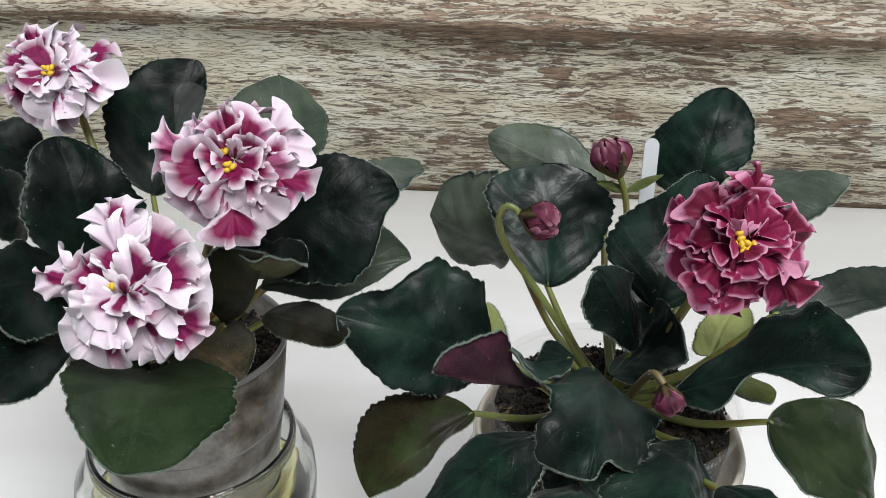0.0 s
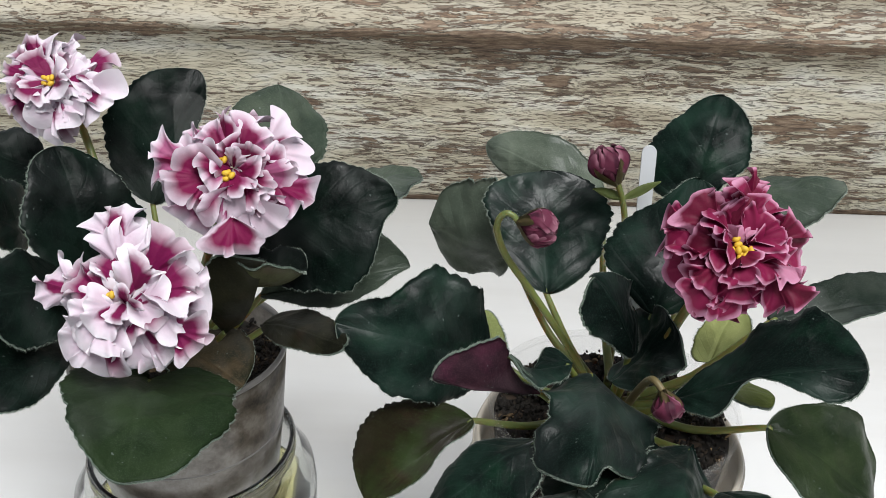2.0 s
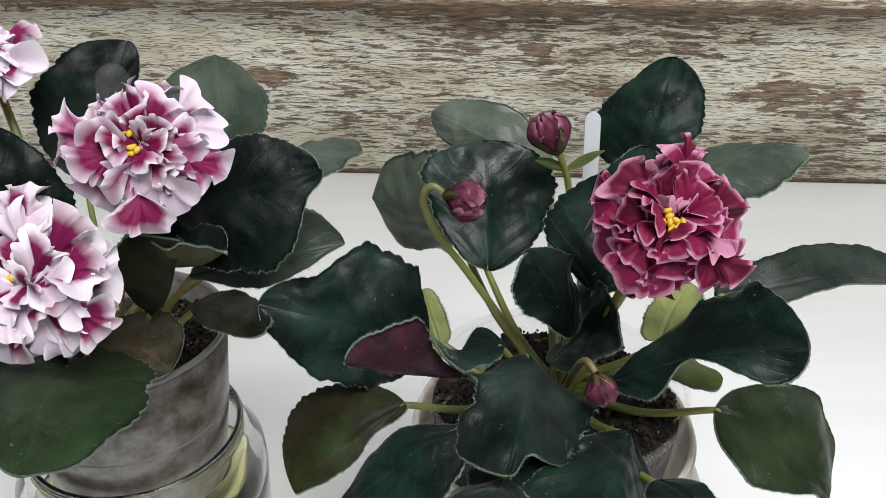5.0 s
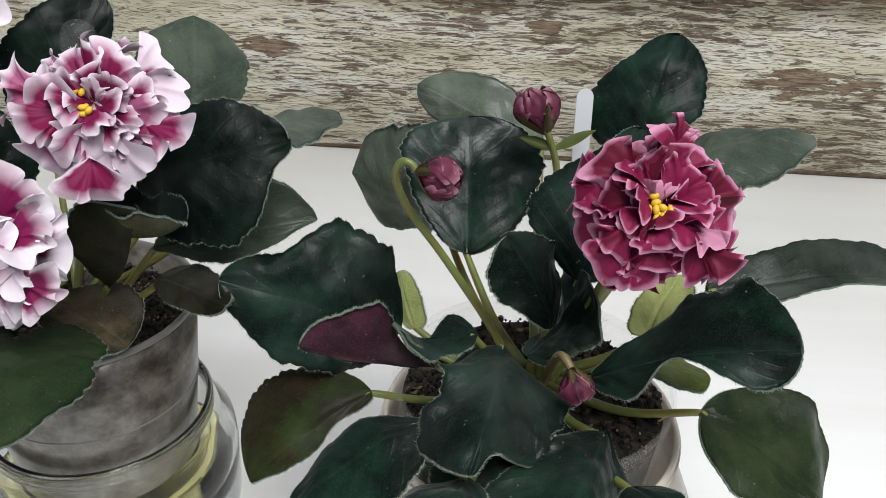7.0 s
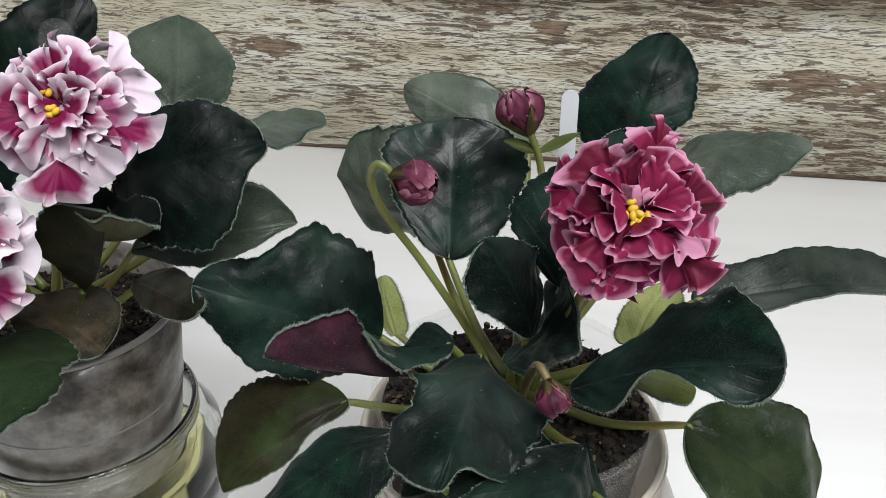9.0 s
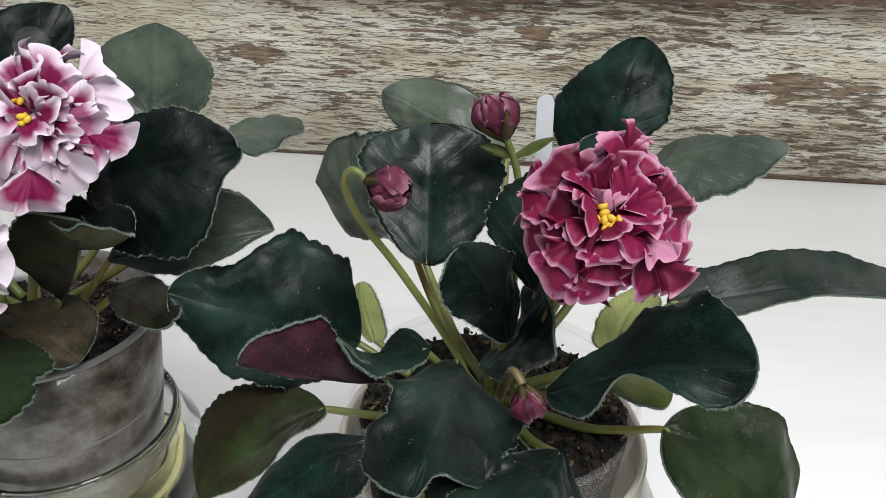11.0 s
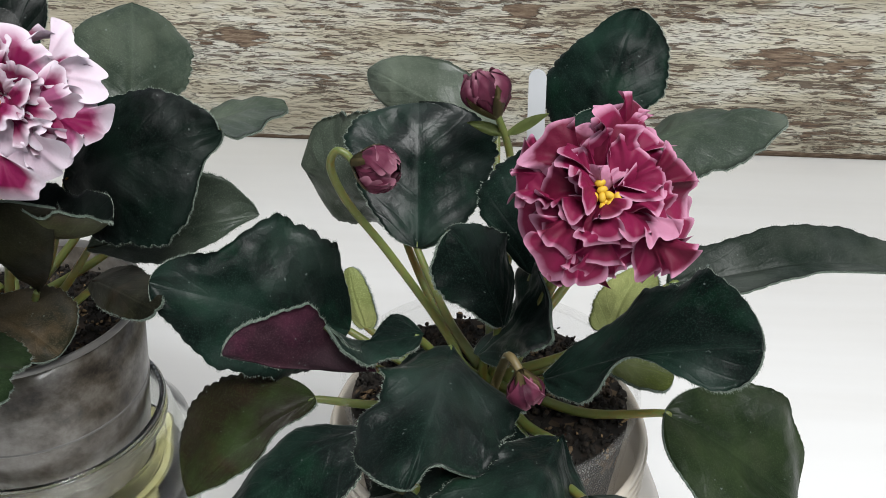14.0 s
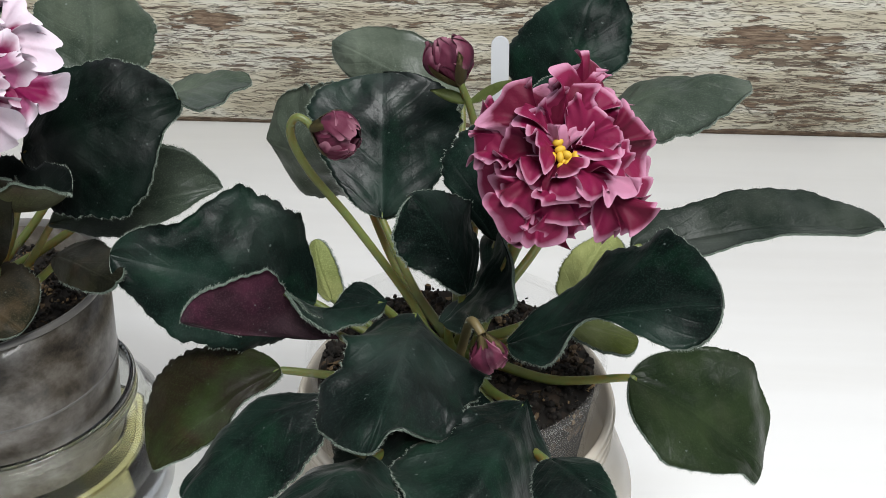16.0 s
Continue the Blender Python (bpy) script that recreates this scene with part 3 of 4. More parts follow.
    ob = part("leaf", bm, [top or LEAF_DARK, under or LEAF_UNDER, FUZZ, LEAF_RIM], plant)
    if stalk:
        crown = plant.matrix_world.translation + Vector((0, 0, 0.004))
        c0 = crown + (b - crown) * 0.12
        m = (c0 + b) / 2 + Vector((0, 0, -0.10 * (b - crown).length))
        part("petiole", tube([c0, m, b - nrm * 0.0014, b + axis * 0.035 - nrm * 0.0016], 0.0017, 8, 0.45), STEM, ob)
    return ob


# ---- leaves ----
leaf(right_plant, (0.1005, 0.3073, 0.1652), (0.1124, 0.3314, 0.1998), (0.0819, 0.3326, 0.1817), (0.1197, 0.3130, 0.1824), arch=0.10, cup=0.06, cord=0, seed=1, wide_a=(1.00, 0.96, 0.89, 0.85, 0.82, 0.74, 0.64, 0.60, 0.56, 0.53, 0.53), wide_b=(0.67, 0.67, 0.67, 0.82, 0.92, 0.99, 0.99, 1.00, 0.94, 0.84, 0.73))
leaf(right_plant, (0.0704, 0.3217, 0.1598), (0.0265, 0.3455, 0.1732), (0.0435, 0.3280, 0.1604), (0.0555, 0.3402, 0.1780), arch=0.1, cup=-0.05, cord=0, seed=2, top=LEAF_SHINE_PALE, teeth=0.5, wide_a=(1.00, 1.00, 1.00, 1.00, 1.00, 1.00, 1.00, 1.00, 1.00, 1.00, 1.00), wide_b=(0.85, 0.86, 0.91, 0.96, 0.98, 1.00, 0.96, 0.90, 0.85, 0.83, 0.82))
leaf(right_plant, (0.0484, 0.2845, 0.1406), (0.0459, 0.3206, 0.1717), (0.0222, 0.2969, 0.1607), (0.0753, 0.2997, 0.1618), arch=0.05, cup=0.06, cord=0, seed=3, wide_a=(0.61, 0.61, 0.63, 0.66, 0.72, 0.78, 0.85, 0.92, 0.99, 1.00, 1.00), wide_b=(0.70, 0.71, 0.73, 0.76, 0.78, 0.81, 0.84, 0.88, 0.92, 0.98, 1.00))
leaf(right_plant, (0.0361, 0.3127, 0.1395), (0.0045, 0.3306, 0.1439), (0.0210, 0.3285, 0.1182), (0.0259, 0.3237, 0.1731), arch=0.05, cup=-0.05, cord=0, seed=4, top=LEAF_SHINE_PALE, teeth=0.5, wide_a=(0.91, 0.87, 0.77, 0.69, 0.72, 0.76, 0.81, 0.88, 0.95, 1.00, 1.00), wide_b=(0.87, 0.87, 0.87, 0.87, 0.85, 0.79, 0.74, 0.73, 0.72, 0.88, 1.00))
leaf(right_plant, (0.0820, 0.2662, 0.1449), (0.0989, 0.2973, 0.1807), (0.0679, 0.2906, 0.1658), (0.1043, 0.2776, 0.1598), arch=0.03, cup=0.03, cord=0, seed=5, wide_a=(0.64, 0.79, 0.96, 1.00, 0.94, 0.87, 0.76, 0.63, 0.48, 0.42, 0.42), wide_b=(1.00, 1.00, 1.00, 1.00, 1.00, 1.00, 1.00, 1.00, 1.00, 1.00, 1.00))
leaf(right_plant, (0.1143, 0.3058, 0.1658), (0.1586, 0.3217, 0.1711), (0.1295, 0.3335, 0.1671), (0.1441, 0.2932, 0.1663), arch=0.1, cup=-0.05, cord=0, seed=6, top=LEAF_SHINE, teeth=0.5, wide_a=(0.83, 0.83, 0.83, 0.82, 0.81, 0.80, 0.83, 0.86, 0.91, 0.98, 1.00), wide_b=(1.00, 1.00, 0.99, 0.90, 0.81, 0.76, 0.71, 0.63, 0.55, 0.54, 0.54))
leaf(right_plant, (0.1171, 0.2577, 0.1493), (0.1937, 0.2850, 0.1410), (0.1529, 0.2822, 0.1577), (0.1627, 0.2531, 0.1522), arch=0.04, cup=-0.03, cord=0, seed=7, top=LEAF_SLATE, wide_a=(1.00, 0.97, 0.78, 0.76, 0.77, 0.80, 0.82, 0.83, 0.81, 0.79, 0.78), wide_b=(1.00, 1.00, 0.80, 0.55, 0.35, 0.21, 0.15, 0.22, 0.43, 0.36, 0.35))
leaf(right_plant, (0.0859, 0.2373, 0.1321), (0.1296, 0.2158, 0.1609), (0.1097, 0.2483, 0.1599), (0.1046, 0.2148, 0.1425), arch=0.1, cup=0.05, wave=0.09, cord=0, seed=8, lobes=0.03, wide_a=(0.18, 0.23, 0.32, 0.42, 0.60, 0.73, 0.70, 0.79, 1.00, 0.92, 0.90), wide_b=(0.76, 0.78, 0.80, 0.55, 0.17, 0.02, 0.22, 0.56, 0.83, 1.00, 1.00))
leaf(right_plant, (0.1186, 0.2440, 0.1175), (0.1567, 0.2376, 0.0908), (0.1342, 0.2165, 0.1032), (0.1509, 0.2597, 0.1166), arch=0.10, cup=-0.05, cord=0, seed=9, top=LEAF_OLIVE, teeth=0.4, lobes=0.008, wide_a=(1.00, 1.00, 0.96, 0.89, 0.80, 0.71, 0.63, 0.54, 0.43, 0.49, 0.62), wide_b=(0.67, 0.69, 0.75, 0.80, 0.87, 0.92, 0.97, 1.01, 1.07, 1.26, 1.59))
leaf(right_plant, (0.0613, 0.2488, 0.1324), (0.0536, 0.1975, 0.1301), (0.0388, 0.2259, 0.1321), (0.0790, 0.2204, 0.1208), arch=0.12, cup=0.05, wave=0.12, cord=0, seed=10, lobes=0.06, wide_a=(1.00, 1.00, 0.94, 0.86, 0.77, 0.69, 0.79, 0.87, 0.85, 0.82, 0.82), wide_b=(0.28, 0.79, 1.00, 0.99, 0.91, 0.83, 0.75, 0.71, 0.36, 0.19, 0.19))
leaf(right_plant, (0.0895, 0.2278, 0.1209), (0.0724, 0.1848, 0.1219), (0.0586, 0.2151, 0.1208), (0.0958, 0.1999, 0.1010), arch=0.1, cup=0.05, wave=0.08, cord=0, seed=11, wide_a=(0.61, 0.59, 0.57, 0.56, 0.62, 0.70, 0.79, 0.88, 0.96, 0.98, 1.00), wide_b=(0.89, 0.90, 0.97, 1.00, 1.00, 1.00, 1.00, 1.00, 1.00, 1.00, 1.00))
leaf(right_plant, (0.0284, 0.2745, 0.1165), (-0.0234, 0.2581, 0.1421), (0.0013, 0.2497, 0.1163), (0.0111, 0.2776, 0.1540), arch=0.12, cup=0.05, wave=0.09, cord=0, seed=12, lobes=0.03, wide_a=(1.00, 0.98, 0.91, 0.90, 0.91, 0.92, 0.92, 0.88, 0.78, 0.71, 0.68), wide_b=(0.68, 0.79, 1.00, 0.98, 0.97, 0.96, 0.91, 0.64, 0.50, 0.55, 0.56))
leaf(right_plant, (0.0535, 0.2450, 0.1382), (0.0322, 0.2263, 0.1535), (0.0447, 0.2282, 0.1394), (0.0351, 0.2443, 0.1455), arch=-0.1, cup=0.15, wave=0.1, cord=0, seed=13, wide_a=(0.65, 0.65, 0.67, 0.72, 0.79, 0.85, 0.89, 0.92, 0.96, 1.00, 1.00), wide_b=(1.00, 1.00, 0.84, 0.54, 0.24, -0.06, -0.36, -0.45, -0.47, -0.49, -0.49))
leaf(right_plant, (0.0426, 0.2334, 0.1354), (0.0109, 0.2153, 0.1522), (0.0235, 0.2272, 0.1407), (0.0324, 0.2289, 0.1593), arch=0.05, cup=0.05, wave=0.05, cord=0, seed=131, top=LEAF_PURPLE, wide_a=(1.00, 0.94, 0.83, 0.71, 0.69, 0.56, 0.27, -0.02, 0.47, 1.00, 1.00), wide_b=(0.19, 0.19, 0.23, 0.34, 0.49, 0.76, 1.00, 0.91, 0.80, 0.77, 0.77))
leaf(right_plant, (0.0234, 0.2464, 0.1138), (-0.0098, 0.2277, 0.0922), (-0.0118, 0.2617, 0.1102), (0.0092, 0.2339, 0.1020), arch=0.1, cup=-0.05, cord=0, seed=14, top=LEAF_RED, wave=0.04, wide_a=(0.68, 0.68, 0.69, 0.72, 0.76, 0.80, 0.83, 0.86, 0.90, 0.94, 1.00), wide_b=(1.00, 0.87, 0.62, 0.59, 0.66, 0.77, 0.88, 0.88, 0.85, 0.72, 0.67))
leaf(right_plant, (0.0418, 0.2193, 0.1283), (0.0103, 0.1993, 0.1129), (0.0187, 0.2207, 0.1209), (0.0347, 0.1949, 0.1216), arch=0.12, cup=-0.025, wave=0.05, cord=0, seed=15, wide_a=(0.75, 0.80, 1.00, 0.98, 0.96, 0.95, 0.93, 0.91, 0.87, 0.83, 0.83), wide_b=(0.85, 0.85, 0.92, 0.95, 0.93, 0.96, 0.99, 0.99, 1.00, 1.00, 1.00))
leaf(right_plant, (0.1057, 0.2720, 0.1223), (0.1158, 0.2850, 0.1375), (0.1018, 0.2800, 0.1271), (0.1188, 0.2750, 0.1322), arch=0.1, cup=0.1, seed=16, top=LEAF_PALE)
leaf(right_plant, (0.0740, 0.2536, 0.1362), (0.0594, 0.2573, 0.1632), (0.0576, 0.2479, 0.1458), (0.0737, 0.2739, 0.1510), arch=0.1, cup=0.1, wave=0.06, cord=0, seed=17, lobes=0.03, wide_a=(0.51, 0.51, 0.51, 0.61, 0.72, 0.82, 0.90, 0.98, 1.00, 1.00, 1.00), wide_b=(0.91, 0.91, 0.91, 0.95, 1.00, 0.98, 0.94, 0.84, 0.73, 0.66, 0.66))
leaf(right_plant, (0.0684, 0.2514, 0.1272), (0.0832, 0.2562, 0.1522), (0.0800, 0.2759, 0.1330), (0.0852, 0.2301, 0.1387), arch=-0.1, cup=0.125, wave=0.06, cord=0, seed=18, wide_a=(0.58, 0.58, 0.58, 0.58, 0.58, 0.58, 0.58, 1.00, 1.00, 1.00, 1.00), wide_b=(0.45, 0.45, 0.45, 0.52, 0.60, 0.67, 0.77, 0.87, 0.94, 0.98, 1.00))
leaf(right_plant, (0.0323, 0.2800, 0.1137), (0.0269, 0.2900, 0.1292), (0.0248, 0.2860, 0.1203), (0.0347, 0.2840, 0.1215), arch=0.1, cup=0.1, seed=19, top=LEAF_PALE)
leaf(right_plant, (0.0956, 0.2100, 0.1194), (0.1073, 0.1860, 0.1255), (0.1049, 0.2060, 0.1221), (0.0924, 0.1900, 0.1235), arch=0.1, cup=0.1, seed=20)
leaf(right_plant, (0.0987, 0.2520, 0.1271), (0.1200, 0.2464, 0.1262), (0.1163, 0.2550, 0.1265), (0.1114, 0.2400, 0.1272), arch=0.1, cup=0.1, seed=21, top=LEAF_LIME)
leaf(right_plant, (0.0529, 0.2050, 0.1221), (0.0459, 0.1700, 0.1356), (0.0343, 0.1900, 0.1270), (0.0603, 0.1850, 0.1289), arch=0.1, cup=-0.1, seed=22)
leaf(right_plant, (0.0680, 0.2360, 0.1190), (0.0600, 0.1900, 0.1130), (0.0440, 0.2120, 0.1150), (0.0850, 0.2100, 0.1150), arch=0.08, cup=0.05, seed=23)
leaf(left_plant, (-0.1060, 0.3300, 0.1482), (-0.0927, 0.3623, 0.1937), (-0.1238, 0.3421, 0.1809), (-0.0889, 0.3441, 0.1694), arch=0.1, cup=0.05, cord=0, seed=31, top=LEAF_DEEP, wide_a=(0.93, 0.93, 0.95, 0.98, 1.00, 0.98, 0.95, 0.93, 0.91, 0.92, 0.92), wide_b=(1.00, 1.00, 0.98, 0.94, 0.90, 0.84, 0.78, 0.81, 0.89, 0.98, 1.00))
leaf(left_plant, (-0.0549, 0.3360, 0.1602), (-0.0605, 0.3649, 0.1877), (-0.0761, 0.3440, 0.1770), (-0.0372, 0.3621, 0.1659), arch=0.1, cup=-0.05, cord=0, seed=32, top=LEAF_SHINE, wide_a=(0.76, 0.76, 0.78, 0.85, 0.92, 0.97, 1.00, 0.99, 0.95, 0.87, 0.78), wide_b=(0.84, 0.84, 0.84, 0.83, 0.83, 0.86, 0.88, 0.90, 0.91, 0.96, 1.00))
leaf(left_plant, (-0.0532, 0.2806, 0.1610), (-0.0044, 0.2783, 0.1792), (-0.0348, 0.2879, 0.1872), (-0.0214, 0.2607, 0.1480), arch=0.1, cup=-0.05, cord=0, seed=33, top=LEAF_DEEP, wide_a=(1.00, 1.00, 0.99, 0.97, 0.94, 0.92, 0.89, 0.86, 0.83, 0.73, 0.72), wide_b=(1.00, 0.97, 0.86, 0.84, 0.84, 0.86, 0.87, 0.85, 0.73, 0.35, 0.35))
leaf(left_plant, (-0.0239, 0.3199, 0.1615), (0.0001, 0.3336, 0.1633), (-0.0185, 0.3381, 0.1650), (-0.0003, 0.3058, 0.1665), arch=0.1, cup=-0.05, cord=0, seed=34, top=LEAF_SHINE, teeth=0.5, wide_a=(1.00, 1.00, 1.00, 0.97, 0.94, 0.91, 0.93, 0.94, 0.96, 0.96, 0.96), wide_b=(1.00, 0.99, 0.97, 0.88, 0.76, 0.65, 0.60, 0.57, 0.54, 0.53, 0.53))
leaf(left_plant, (-0.0544, 0.2868, 0.1338), (-0.0007, 0.2921, 0.1454), (-0.0322, 0.2892, 0.1612), (-0.0257, 0.2761, 0.1370), arch=0.1, cup=0.05, cord=0, seed=35, top=LEAF_SHINE, wide_a=(0.40, 0.40, 0.40, 0.45, 0.52, 0.59, 0.73, 0.86, 1.00, 0.96, 0.76), wide_b=(0.41, 0.41, 0.62, 0.85, 0.93, 1.00, 0.98, 0.87, 0.70, 0.40, 0.31))
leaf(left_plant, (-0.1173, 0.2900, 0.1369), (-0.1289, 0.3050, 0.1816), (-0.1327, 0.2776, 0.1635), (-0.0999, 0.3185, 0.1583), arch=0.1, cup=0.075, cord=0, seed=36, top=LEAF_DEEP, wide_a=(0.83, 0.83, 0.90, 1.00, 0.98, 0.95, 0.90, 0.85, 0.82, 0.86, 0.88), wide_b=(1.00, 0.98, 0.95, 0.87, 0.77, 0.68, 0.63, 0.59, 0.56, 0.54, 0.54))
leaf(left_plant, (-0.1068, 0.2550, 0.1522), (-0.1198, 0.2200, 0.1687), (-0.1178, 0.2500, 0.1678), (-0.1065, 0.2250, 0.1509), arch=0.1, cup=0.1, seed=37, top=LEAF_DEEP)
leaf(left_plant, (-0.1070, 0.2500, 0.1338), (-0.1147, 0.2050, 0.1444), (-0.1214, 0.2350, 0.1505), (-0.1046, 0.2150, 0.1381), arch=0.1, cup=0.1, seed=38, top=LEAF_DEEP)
leaf(left_plant, (-0.0844, 0.2500, 0.1225), (-0.0726, 0.1962, 0.1279), (-0.1045, 0.2190, 0.1411), (-0.0466, 0.2305, 0.1297), arch=0.12, cup=-0.05, wave=0.04, seed=39, top=LEAF_GREEN, cord=0.12, wide_a=(0.81, 1.00, 0.94, 0.88, 0.82, 0.77, 0.72, 0.69, 0.67, 0.66, 0.66), wide_b=(1.00, 1.00, 0.99, 0.94, 0.89, 0.86, 0.88, 0.90, 0.86, 0.81, 0.80))
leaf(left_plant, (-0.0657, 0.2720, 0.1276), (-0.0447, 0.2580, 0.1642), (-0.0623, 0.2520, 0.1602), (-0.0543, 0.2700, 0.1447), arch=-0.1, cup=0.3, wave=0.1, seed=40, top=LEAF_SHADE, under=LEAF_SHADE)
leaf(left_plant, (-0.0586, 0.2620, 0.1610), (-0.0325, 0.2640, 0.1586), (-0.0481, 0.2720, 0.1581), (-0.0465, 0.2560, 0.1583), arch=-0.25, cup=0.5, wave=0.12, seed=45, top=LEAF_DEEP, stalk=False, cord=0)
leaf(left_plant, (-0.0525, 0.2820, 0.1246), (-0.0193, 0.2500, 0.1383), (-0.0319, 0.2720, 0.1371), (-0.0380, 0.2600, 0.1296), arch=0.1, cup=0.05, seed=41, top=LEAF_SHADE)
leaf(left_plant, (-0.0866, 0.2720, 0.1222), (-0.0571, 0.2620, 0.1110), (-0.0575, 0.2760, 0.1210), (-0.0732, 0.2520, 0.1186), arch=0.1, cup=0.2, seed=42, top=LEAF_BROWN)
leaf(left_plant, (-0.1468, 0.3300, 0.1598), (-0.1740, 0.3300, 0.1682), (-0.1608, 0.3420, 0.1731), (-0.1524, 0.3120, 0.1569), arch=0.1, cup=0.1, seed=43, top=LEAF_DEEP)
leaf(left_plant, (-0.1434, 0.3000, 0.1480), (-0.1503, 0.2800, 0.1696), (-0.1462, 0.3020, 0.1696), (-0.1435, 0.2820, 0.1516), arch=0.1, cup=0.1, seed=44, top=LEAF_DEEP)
# ---- end of leaves ----


def petal_mesh(length, width, curl, ruffle, seed, lift):
    """A fan-shaped petal that grows out along +x from a narrow claw, with z as the flower's facing; its rim is gathered into frills."""
    rnd = random.Random(seed)
    ph = [rnd.uniform(0, 6.28) for _ in range(8)]
    rows, cols = 14, 64
    fan = 0.95 * width / length
    waves = rnd.uniform(0.85, 1.2)
    bm = bmesh.new()
    uvl = bm.loops.layers.uv.new("UVMap")
    uvs, grid = {}, []
    for i in range(rows + 1):
        t = (i / rows) ** 0.8
        row = []
        for k in range(cols + 1):
            c = 2 * k / cols - 1
            rim = (1 - abs(c) ** 3.2) ** 0.42 * (1 + 0.06 * math.sin(5.5 * c + ph[0]) + 0.025 * math.sin(19 * c + ph[1]) - 0.07 * math.exp(-((c - 0.3 * math.sin(ph[2])) / 0.12) ** 2))
            r = length * t * (0.10 + 0.90 * rim)
            a = fan * c * (0.35 + 0.65 * t)
            x, y = r * math.cos(a), r * math.sin(a)
            big = math.sin(waves * 4.6 * c + ph[3]) + 0.6 * math.sin(waves * 8.0 * c + ph[4])
            fine = math.sin(waves * 17 * c + ph[5]) + 0.5 * math.sin(waves * 29 * c + ph[6])
            z = lift * x + curl * x * abs(x) / length + ruffle * length * t ** 2.6 * big + 0.095 * length * t ** 4.5 * fine
            # the rim leans back, and the frills sway along it
            z -= 0.12 * length * t ** 8
            y += ruffle * length * (0.7 * t ** 4 * math.cos(waves * 8.0 * c + ph[4]) + 0.40 * t ** 7 * math.cos(waves * 17 * c + ph[5]))
            z += 0.25 * width * t * c * c * math.sin(ph[7])
            q = bm.verts.new((x, y, z))
            e = max(t, 0.55 * abs(c) ** 3 * min(1, 3 * t) + 0.45 * t)
            uvs[q] = (0.5 + 0.5 * e * math.sin(2.2 * c), 0.5 + 0.5 * e * math.cos(2.2 * c))
            row.append(q)
        grid.append(row)
    for p, q in zip(grid, grid[1:]):
        for k in range(cols):
            bm.faces.new((p[k], q[k], q[k + 1], p[k + 1]))
    for f in bm.faces:
        for lp in f.loops:
            lp[uvl].uv = uvs[lp.vert]
    return bm


def flower(plant, at, facing, radius, material, seed, stem_from, layers, stem_mat, stamens=3, frill=(0.15, 0.24), broad=(0.85, 1.15), strays=()):
    """A full double flower: rings of frilled petals round a tuft of yellow stamens, on a stalk."""
    rnd = random.Random(seed)
    q = Vector(facing).normalized().to_track_quat("Z", "Y").to_matrix().to_4x4()
    place = Matrix.Translation(at) @ q
    back = Vector(at) - Vector(facing).normalized() * radius * 0.45
    mid = Vector(stem_from).lerp(back, 0.55) - Vector((0, 0, -0.006))
    head = part("flower", tube([stem_from, mid, back, Vector(at) - Vector(facing).normalized() * radius * 0.2], 0.0016, 8, 0.9), stem_mat, plant)
    for count, size, lift, curl, drop in layers:
        off = rnd.uniform(0, 6.28)
        for k in range(count):
            a = off + 2 * math.pi * k / count + rnd.uniform(-0.3, 0.3)
            step = max(0.0, (size - 0.35) / 0.65)
            ln = radius * size * (1 - 0.30 * step) * rnd.uniform(0.85, 1.15)
            bm = petal_mesh(ln, ln * rnd.uniform(*broad), curl * rnd.uniform(0.6, 1.3), rnd.uniform(*frill), seed * 100 + k + int(size * 1000), lift * rnd.uniform(0.7, 1.3))
            bm.transform(place @ Matrix.Translation((0, 0, drop * radius)) @ Matrix.Rotation(a, 4, "Z") @ Matrix.Translation((0.30 * step * size * radius, 0, 0)) @ Matrix.Rotation(rnd.uniform(-0.55, 0.55), 4, "X") @ Matrix.Rotation(rnd.uniform(-0.45, 0.35), 4, "Y"))
            part("petal", bm, material, head)
    for k, (turn, reach) in enumerate(strays):
        ln = radius * 0.62
        bm = petal_mesh(ln, ln * 1.15, -0.1, frill[1], seed * 100 + 70 + k, 0.25)
        bm.transform(place @ Matrix.Rotation(radians(turn), 4, "Z") @ Matrix.Translation((radius * reach - ln, 0, 0.05 * radius)) @ Matrix.Rotation(rnd.uniform(-0.6, 0.6), 4, "X"))
        part("petal", bm, material, head)
    for k in range(stamens):
        a, d = rnd.uniform(0, 6.28), rnd.uniform(0.05, 0.17) * radius
        bm = bmesh.new()
        for sgn in (-1, 1):
            m = place @ Matrix.Translation((math.cos(a) * d, math.sin(a) * d, radius * rnd.uniform(0.22, 0.3))) @ Matrix.Rotation(a * 3, 4, "Z") @ Matrix.Translation((0, sgn * 0.0008, 0)) @ Matrix.Diagonal((0.0013, 0.0009, 0.0009, 1))
            bmesh.ops.create_uvsphere(bm, u_segments=10, v_segments=7, radius=1, matrix=m)
        part("stamen", bm, POLLEN, head)
    return head


DOUBLE = [(7, 1.0, 0.0, -0.15, 0.0), (7, 0.9, 0.2, -0.2, 0.04), (6, 0.72, 0.45, -0.25, 0.07), (5, 0.52, 0.75, -0.2, 0.09), (3, 0.36, 1.1, -0.3, 0.1)]
CROWDED = [(9, 1.0, 0.0, -0.12, 0.0), (8, 0.9, 0.22, -0.2, 0.05), (8, 0.74, 0.5, -0.25, 0.08), (6, 0.54, 0.85, -0.2, 0.09), (4, 0.36, 1.1, -0.3, 0.1)]
flower(right_plant, (0.0954, 0.2375, 0.1842), (-0.08, -0.76, 0.65), 0.0206, PETAL_WINE, 15, (0.076, 0.258, 0.112), CROWDED, STEM, 6, (0.15, 0.23), (1.0, 1.4), ((78, 1.16), (-35, 1.1), (160, 1.1)))
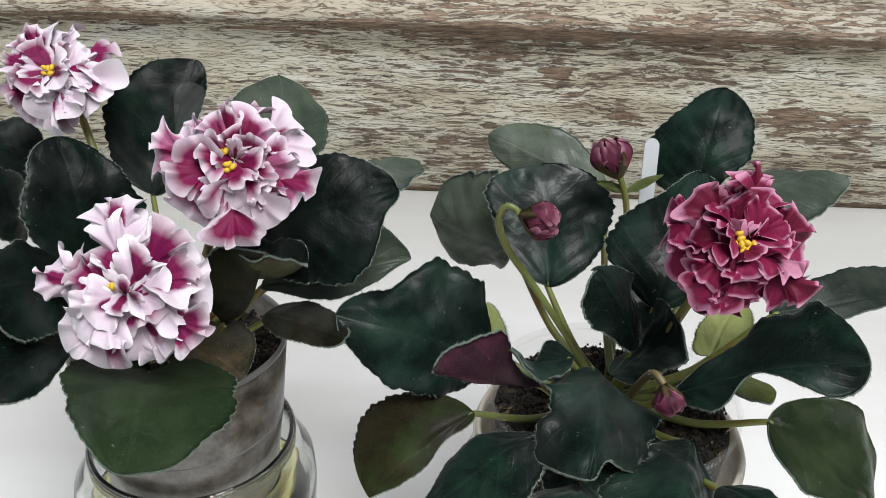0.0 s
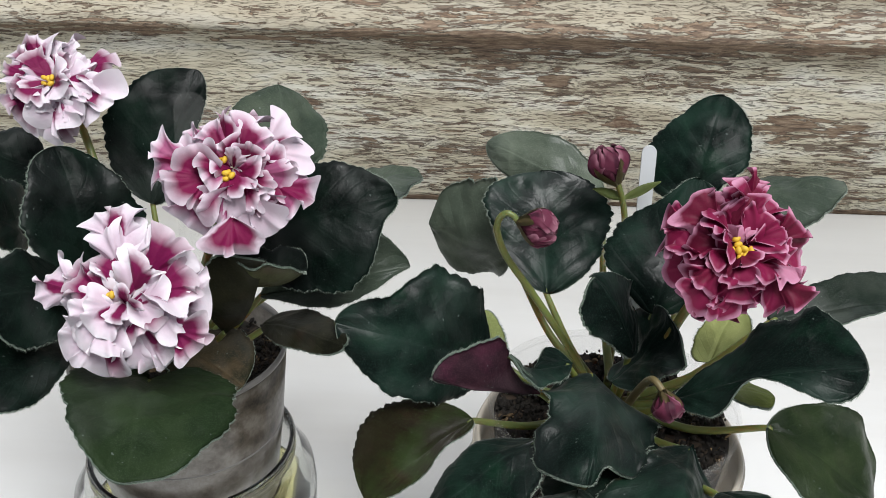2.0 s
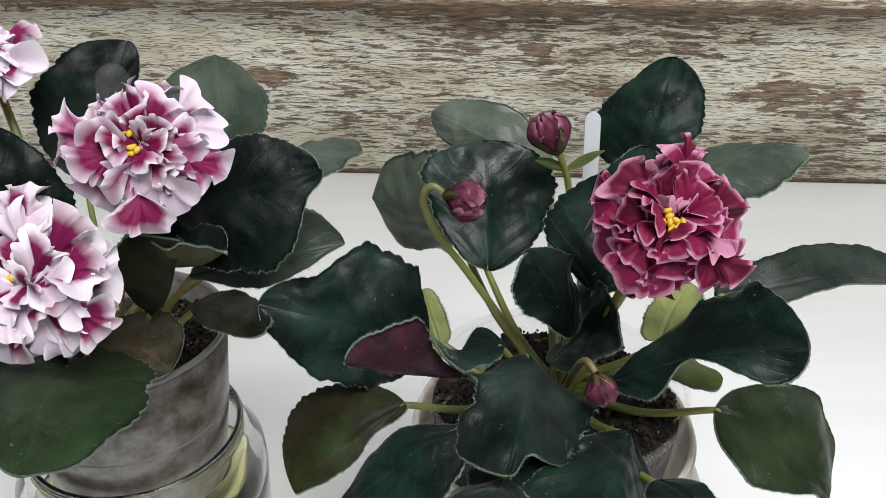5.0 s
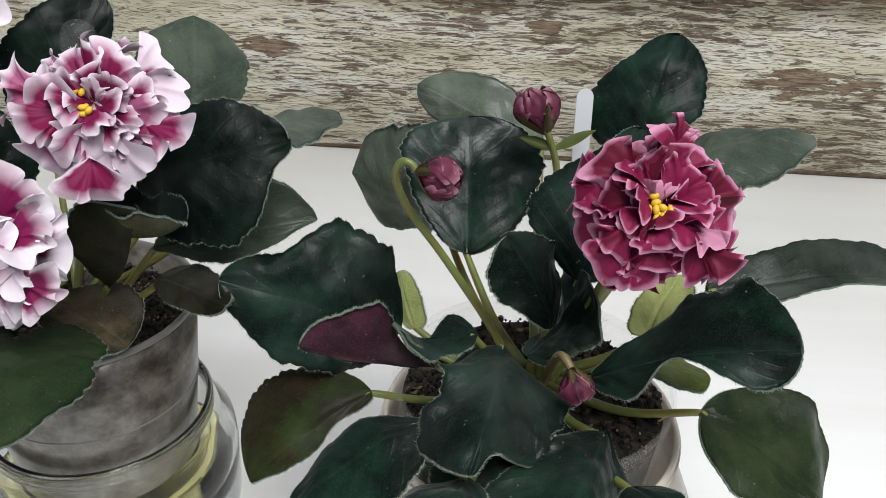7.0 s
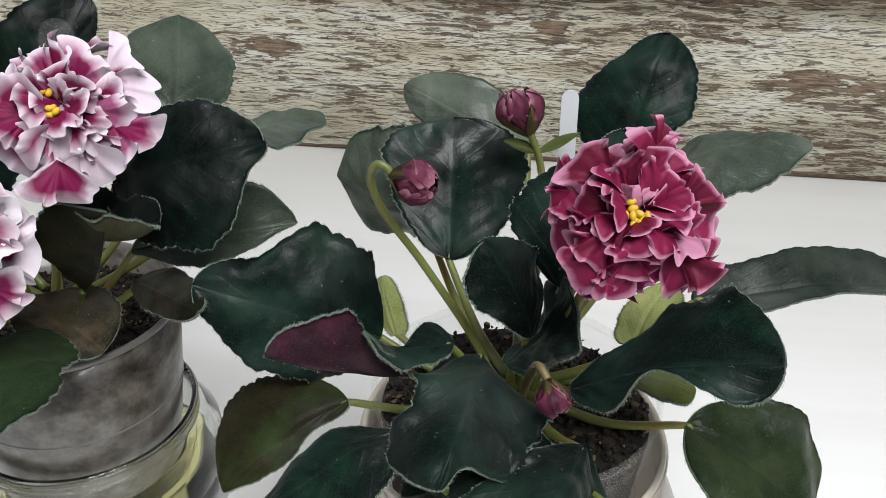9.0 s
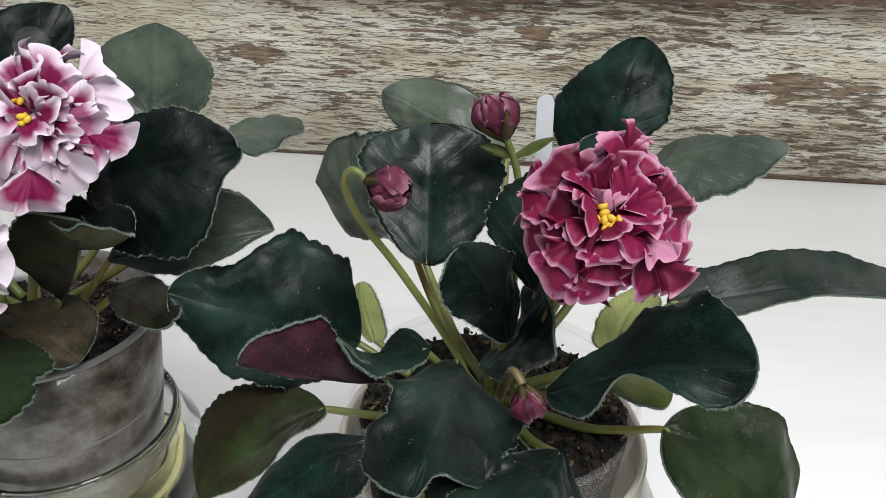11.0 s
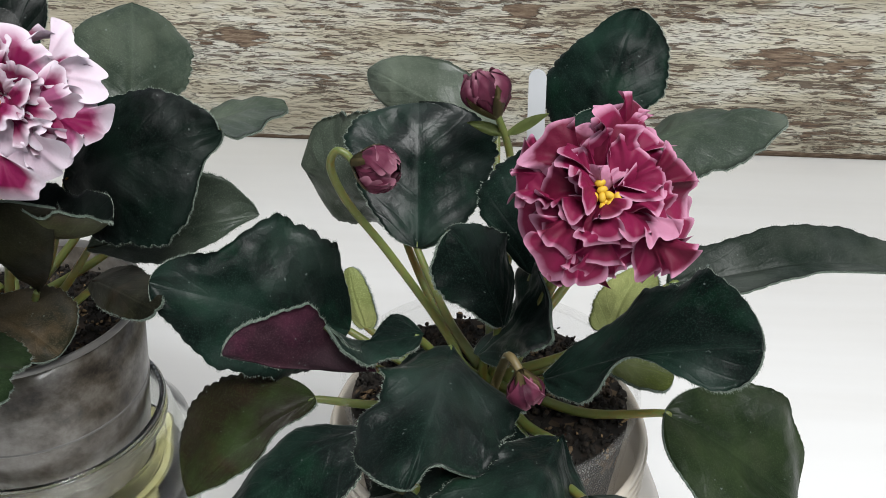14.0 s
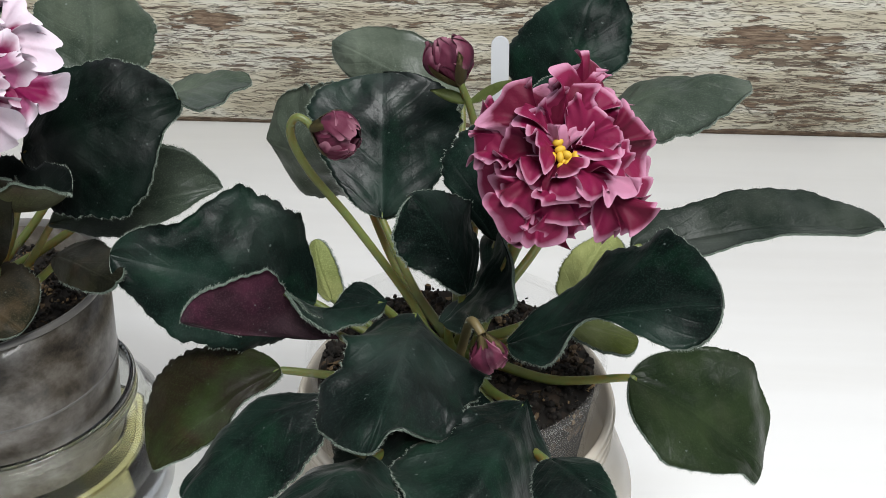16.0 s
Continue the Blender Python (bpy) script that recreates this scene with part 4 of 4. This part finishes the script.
flower(left_plant, (-0.0530, 0.263, 0.1930), (0.1, -0.8, 0.6), 0.0215, PETAL_PINK, 6, (-0.085, 0.285, 0.108), DOUBLE, STEM, 3, (0.14, 0.21), (1.0, 1.4), ((-92, 1.28), (172, 1.2), (-22, 1.2)))
flower(left_plant, (-0.0818, 0.238, 0.1595), (-0.02, -0.8, 0.55), 0.0235, PETAL_WHITE, 7, (-0.090, 0.280, 0.108), DOUBLE, STEM, 3, (0.13, 0.20), (1.05, 1.45), ((104, 1.27), (170, 1.2), (-24, 1.15)))
flower(left_plant, (-0.132, 0.322, 0.199), (-0.1, -0.7, 0.7), 0.0218, PETAL_WHITE, 8, (-0.098, 0.292, 0.108), DOUBLE, STEM, 3, (0.14, 0.21), (1.0, 1.4))


def bud(plant, stalk, at, facing, size, seed, radius=0.0014):
    """A half-closed bud: folded petals in a green cup of sepals, on a hairy stalk."""
    rnd = random.Random(seed)
    head = part("bud", tube(stalk, radius, 8, 0.75), STEM_RED if seed == 7 else STEM, plant, "closed wine-red bud on a curved hairy stalk")
    place = Matrix.Translation(at) @ Vector(facing).normalized().to_track_quat("Z", "Y").to_matrix().to_4x4()
    for k in range(6):
        bm = petal_mesh(size, size * 0.8, 0.1, 0.2, seed * 50 + k, 0.1)
        for v in bm.verts:
            r, z = v.co.x / size, v.co.z
            wrap = math.sin(min(1.0, max(0.0, r)) * math.pi * 0.86) * (0.42 + 0.04 * (k % 3)) * size
            ang = v.co.y / (0.45 * size)
            v.co = Vector(((wrap + z * 0.25) * math.cos(ang), (wrap + z * 0.25) * math.sin(ang), r * size))
        bm.transform(place @ Matrix.Rotation(k * math.pi / 3 + rnd.uniform(-0.2, 0.2), 4, "Z"))
        part("petal", bm, PETAL_BUD, head)
    for k in range(5):
        bm = bmesh.new()
        a = 2 * math.pi * k / 5 + rnd.uniform(-0.2, 0.2)
        rows = []
        for i in range(9):
            t = i / 8
            w = 0.14 * size * math.sin(math.pi * (0.25 + 0.75 * t)) + 0.00005
            r = size * (0.05 + 0.47 * math.sin(t * 1.5))
            z = size * (0.62 * t - 0.03)
            rows.append([bm.verts.new((r, w * c, z + 0.04 * size * c * c)) for c in (-1, 0, 1)])
        for p, q in zip(rows, rows[1:]):
            for j in range(2):
                bm.faces.new((p[j], p[j + 1], q[j + 1], q[j]))
        bmesh.ops.solidify(bm, geom=bm.faces[:], thickness=0.0003)
        bm.transform(place @ Matrix.Rotation(a, 4, "Z"))
        part("sepal", bm, STEM_RED, head)
    bm = bmesh.new()
    pts = [Vector(p) for p in stalk]
    for i in range(len(pts) - 1):
        for k in range(60):
            o = pts[i].lerp(pts[i + 1], rnd.random())
            d = Vector([rnd.gauss(0, 1) for _ in range(3)]).normalized()
            w = d.orthogonal().normalized() * 0.00005
            bm.faces.new([bm.verts.new(q) for q in (o - w, o + w, o + d * rnd.uniform(0.0018, 0.0026))])
    part("stalk_hair", bm, FUZZ, head)
    return head


bud(right_plant, [(0.066, 0.258, 0.108), (0.060, 0.262, 0.124), (0.043, 0.266, 0.149), (0.0325, 0.266, 0.164), (0.0287, 0.264, 0.174), (0.0288, 0.2625, 0.1795), (0.0308, 0.2613, 0.1824), (0.0332, 0.2608, 0.1818), (0.0348, 0.2605, 0.1798)],
    (0.0345, 0.2605, 0.1802), (0.85, -0.30, -0.10), 0.0128, 3, 0.0013)
bud(right_plant, [(0.071, 0.272, 0.108), (0.0765, 0.298, 0.140), (0.0748, 0.298, 0.165), (0.0705, 0.296, 0.179)], (0.0705, 0.296, 0.178), (-0.35, 0.3, 0.75), 0.014, 5)
bud(right_plant, [(0.072, 0.252, 0.112), (0.0745, 0.240, 0.133), (0.076, 0.232, 0.143), (0.0785, 0.228, 0.142)], (0.0785, 0.2285, 0.142), (0.3, -0.4, -0.75), 0.0095, 7)


def sepal_pair(plant):
    for side, lean in ((1, 0.3), (-1, 0.1)):
        bm = bmesh.new()
        rows = []
        for i in range(11):
            t = i / 10
            w = 0.0017 * math.sin(math.pi * (0.12 + 0.86 * t))
            c = Vector((0.0735 + side * 0.0115 * t, 0.297 - 0.002 * t, 0.1725 + (0.0075 if side > 0 else 0.004) * t))
            rows.append([bm.verts.new(c + Vector((0, w * k * 0.6, w * k * 0.9 + 0.0004 * k * k))) for k in (-1, 0, 1)])
        for p, q in zip(rows, rows[1:]):
            for j in range(2):
                bm.faces.new((p[j], p[j + 1], q[j + 1], q[j]))
        bmesh.ops.solidify(bm, geom=bm.faces[:], thickness=0.0005)
        part("bract", bm, STEM, plant, "small narrow green bract on the stalk")


sepal_pair(right_plant)


def label_stick(base, top, width, label, material):
    """A rounded plastic plant label pushed into the soil."""
    b, t = Vector(base), Vector(top)
    e = thing("plant_label", base, label, "plant label")
    up = (t - b)
    ln = up.length
    bm = bmesh.new()
    outline = [(-width / 2, 0), (width / 2, 0), (width / 2, ln - width / 2)]
    outline += [(width / 2 * math.cos(a), ln - width / 2 + width / 2 * math.sin(a)) for a in [math.pi * k / 12 for k in range(1, 12)]]
    outline += [(-width / 2, ln - width / 2)]
    f = bm.faces.new([bm.verts.new((x, 0, z)) for x, z in outline])
    ex = bmesh.ops.extrude_face_region(bm, geom=[f])
    bmesh.ops.translate(bm, vec=(0, 0.0009, 0), verts=[v for v in ex["geom"] if isinstance(v, bmesh.types.BMVert)])
    bmesh.ops.recalc_face_normals(bm, faces=bm.faces)
    z = up.normalized()
    x = Vector((1, 0, 0))
    x = (x - z * x.dot(z)).normalized()
    m = Matrix((x, z.cross(x), z)).transposed().to_4x4()
    bm.transform(Matrix.Translation(b) @ m)
    ob = part("label_blade", bm, material, e)
    for poly in ob.data.polygons:
        poly.use_smooth = False
    return e


label_stick((0.0835, 0.297, 0.104), (0.0815, 0.3035, 0.1900), 0.0051, "white plastic plant label stuck in the soil", LABEL)
label_stick((-0.086, 0.306, 0.096), (-0.082, 0.318, 0.199), 0.0125, "clear plastic plant label stuck in the soil", CLEAR_FILM)
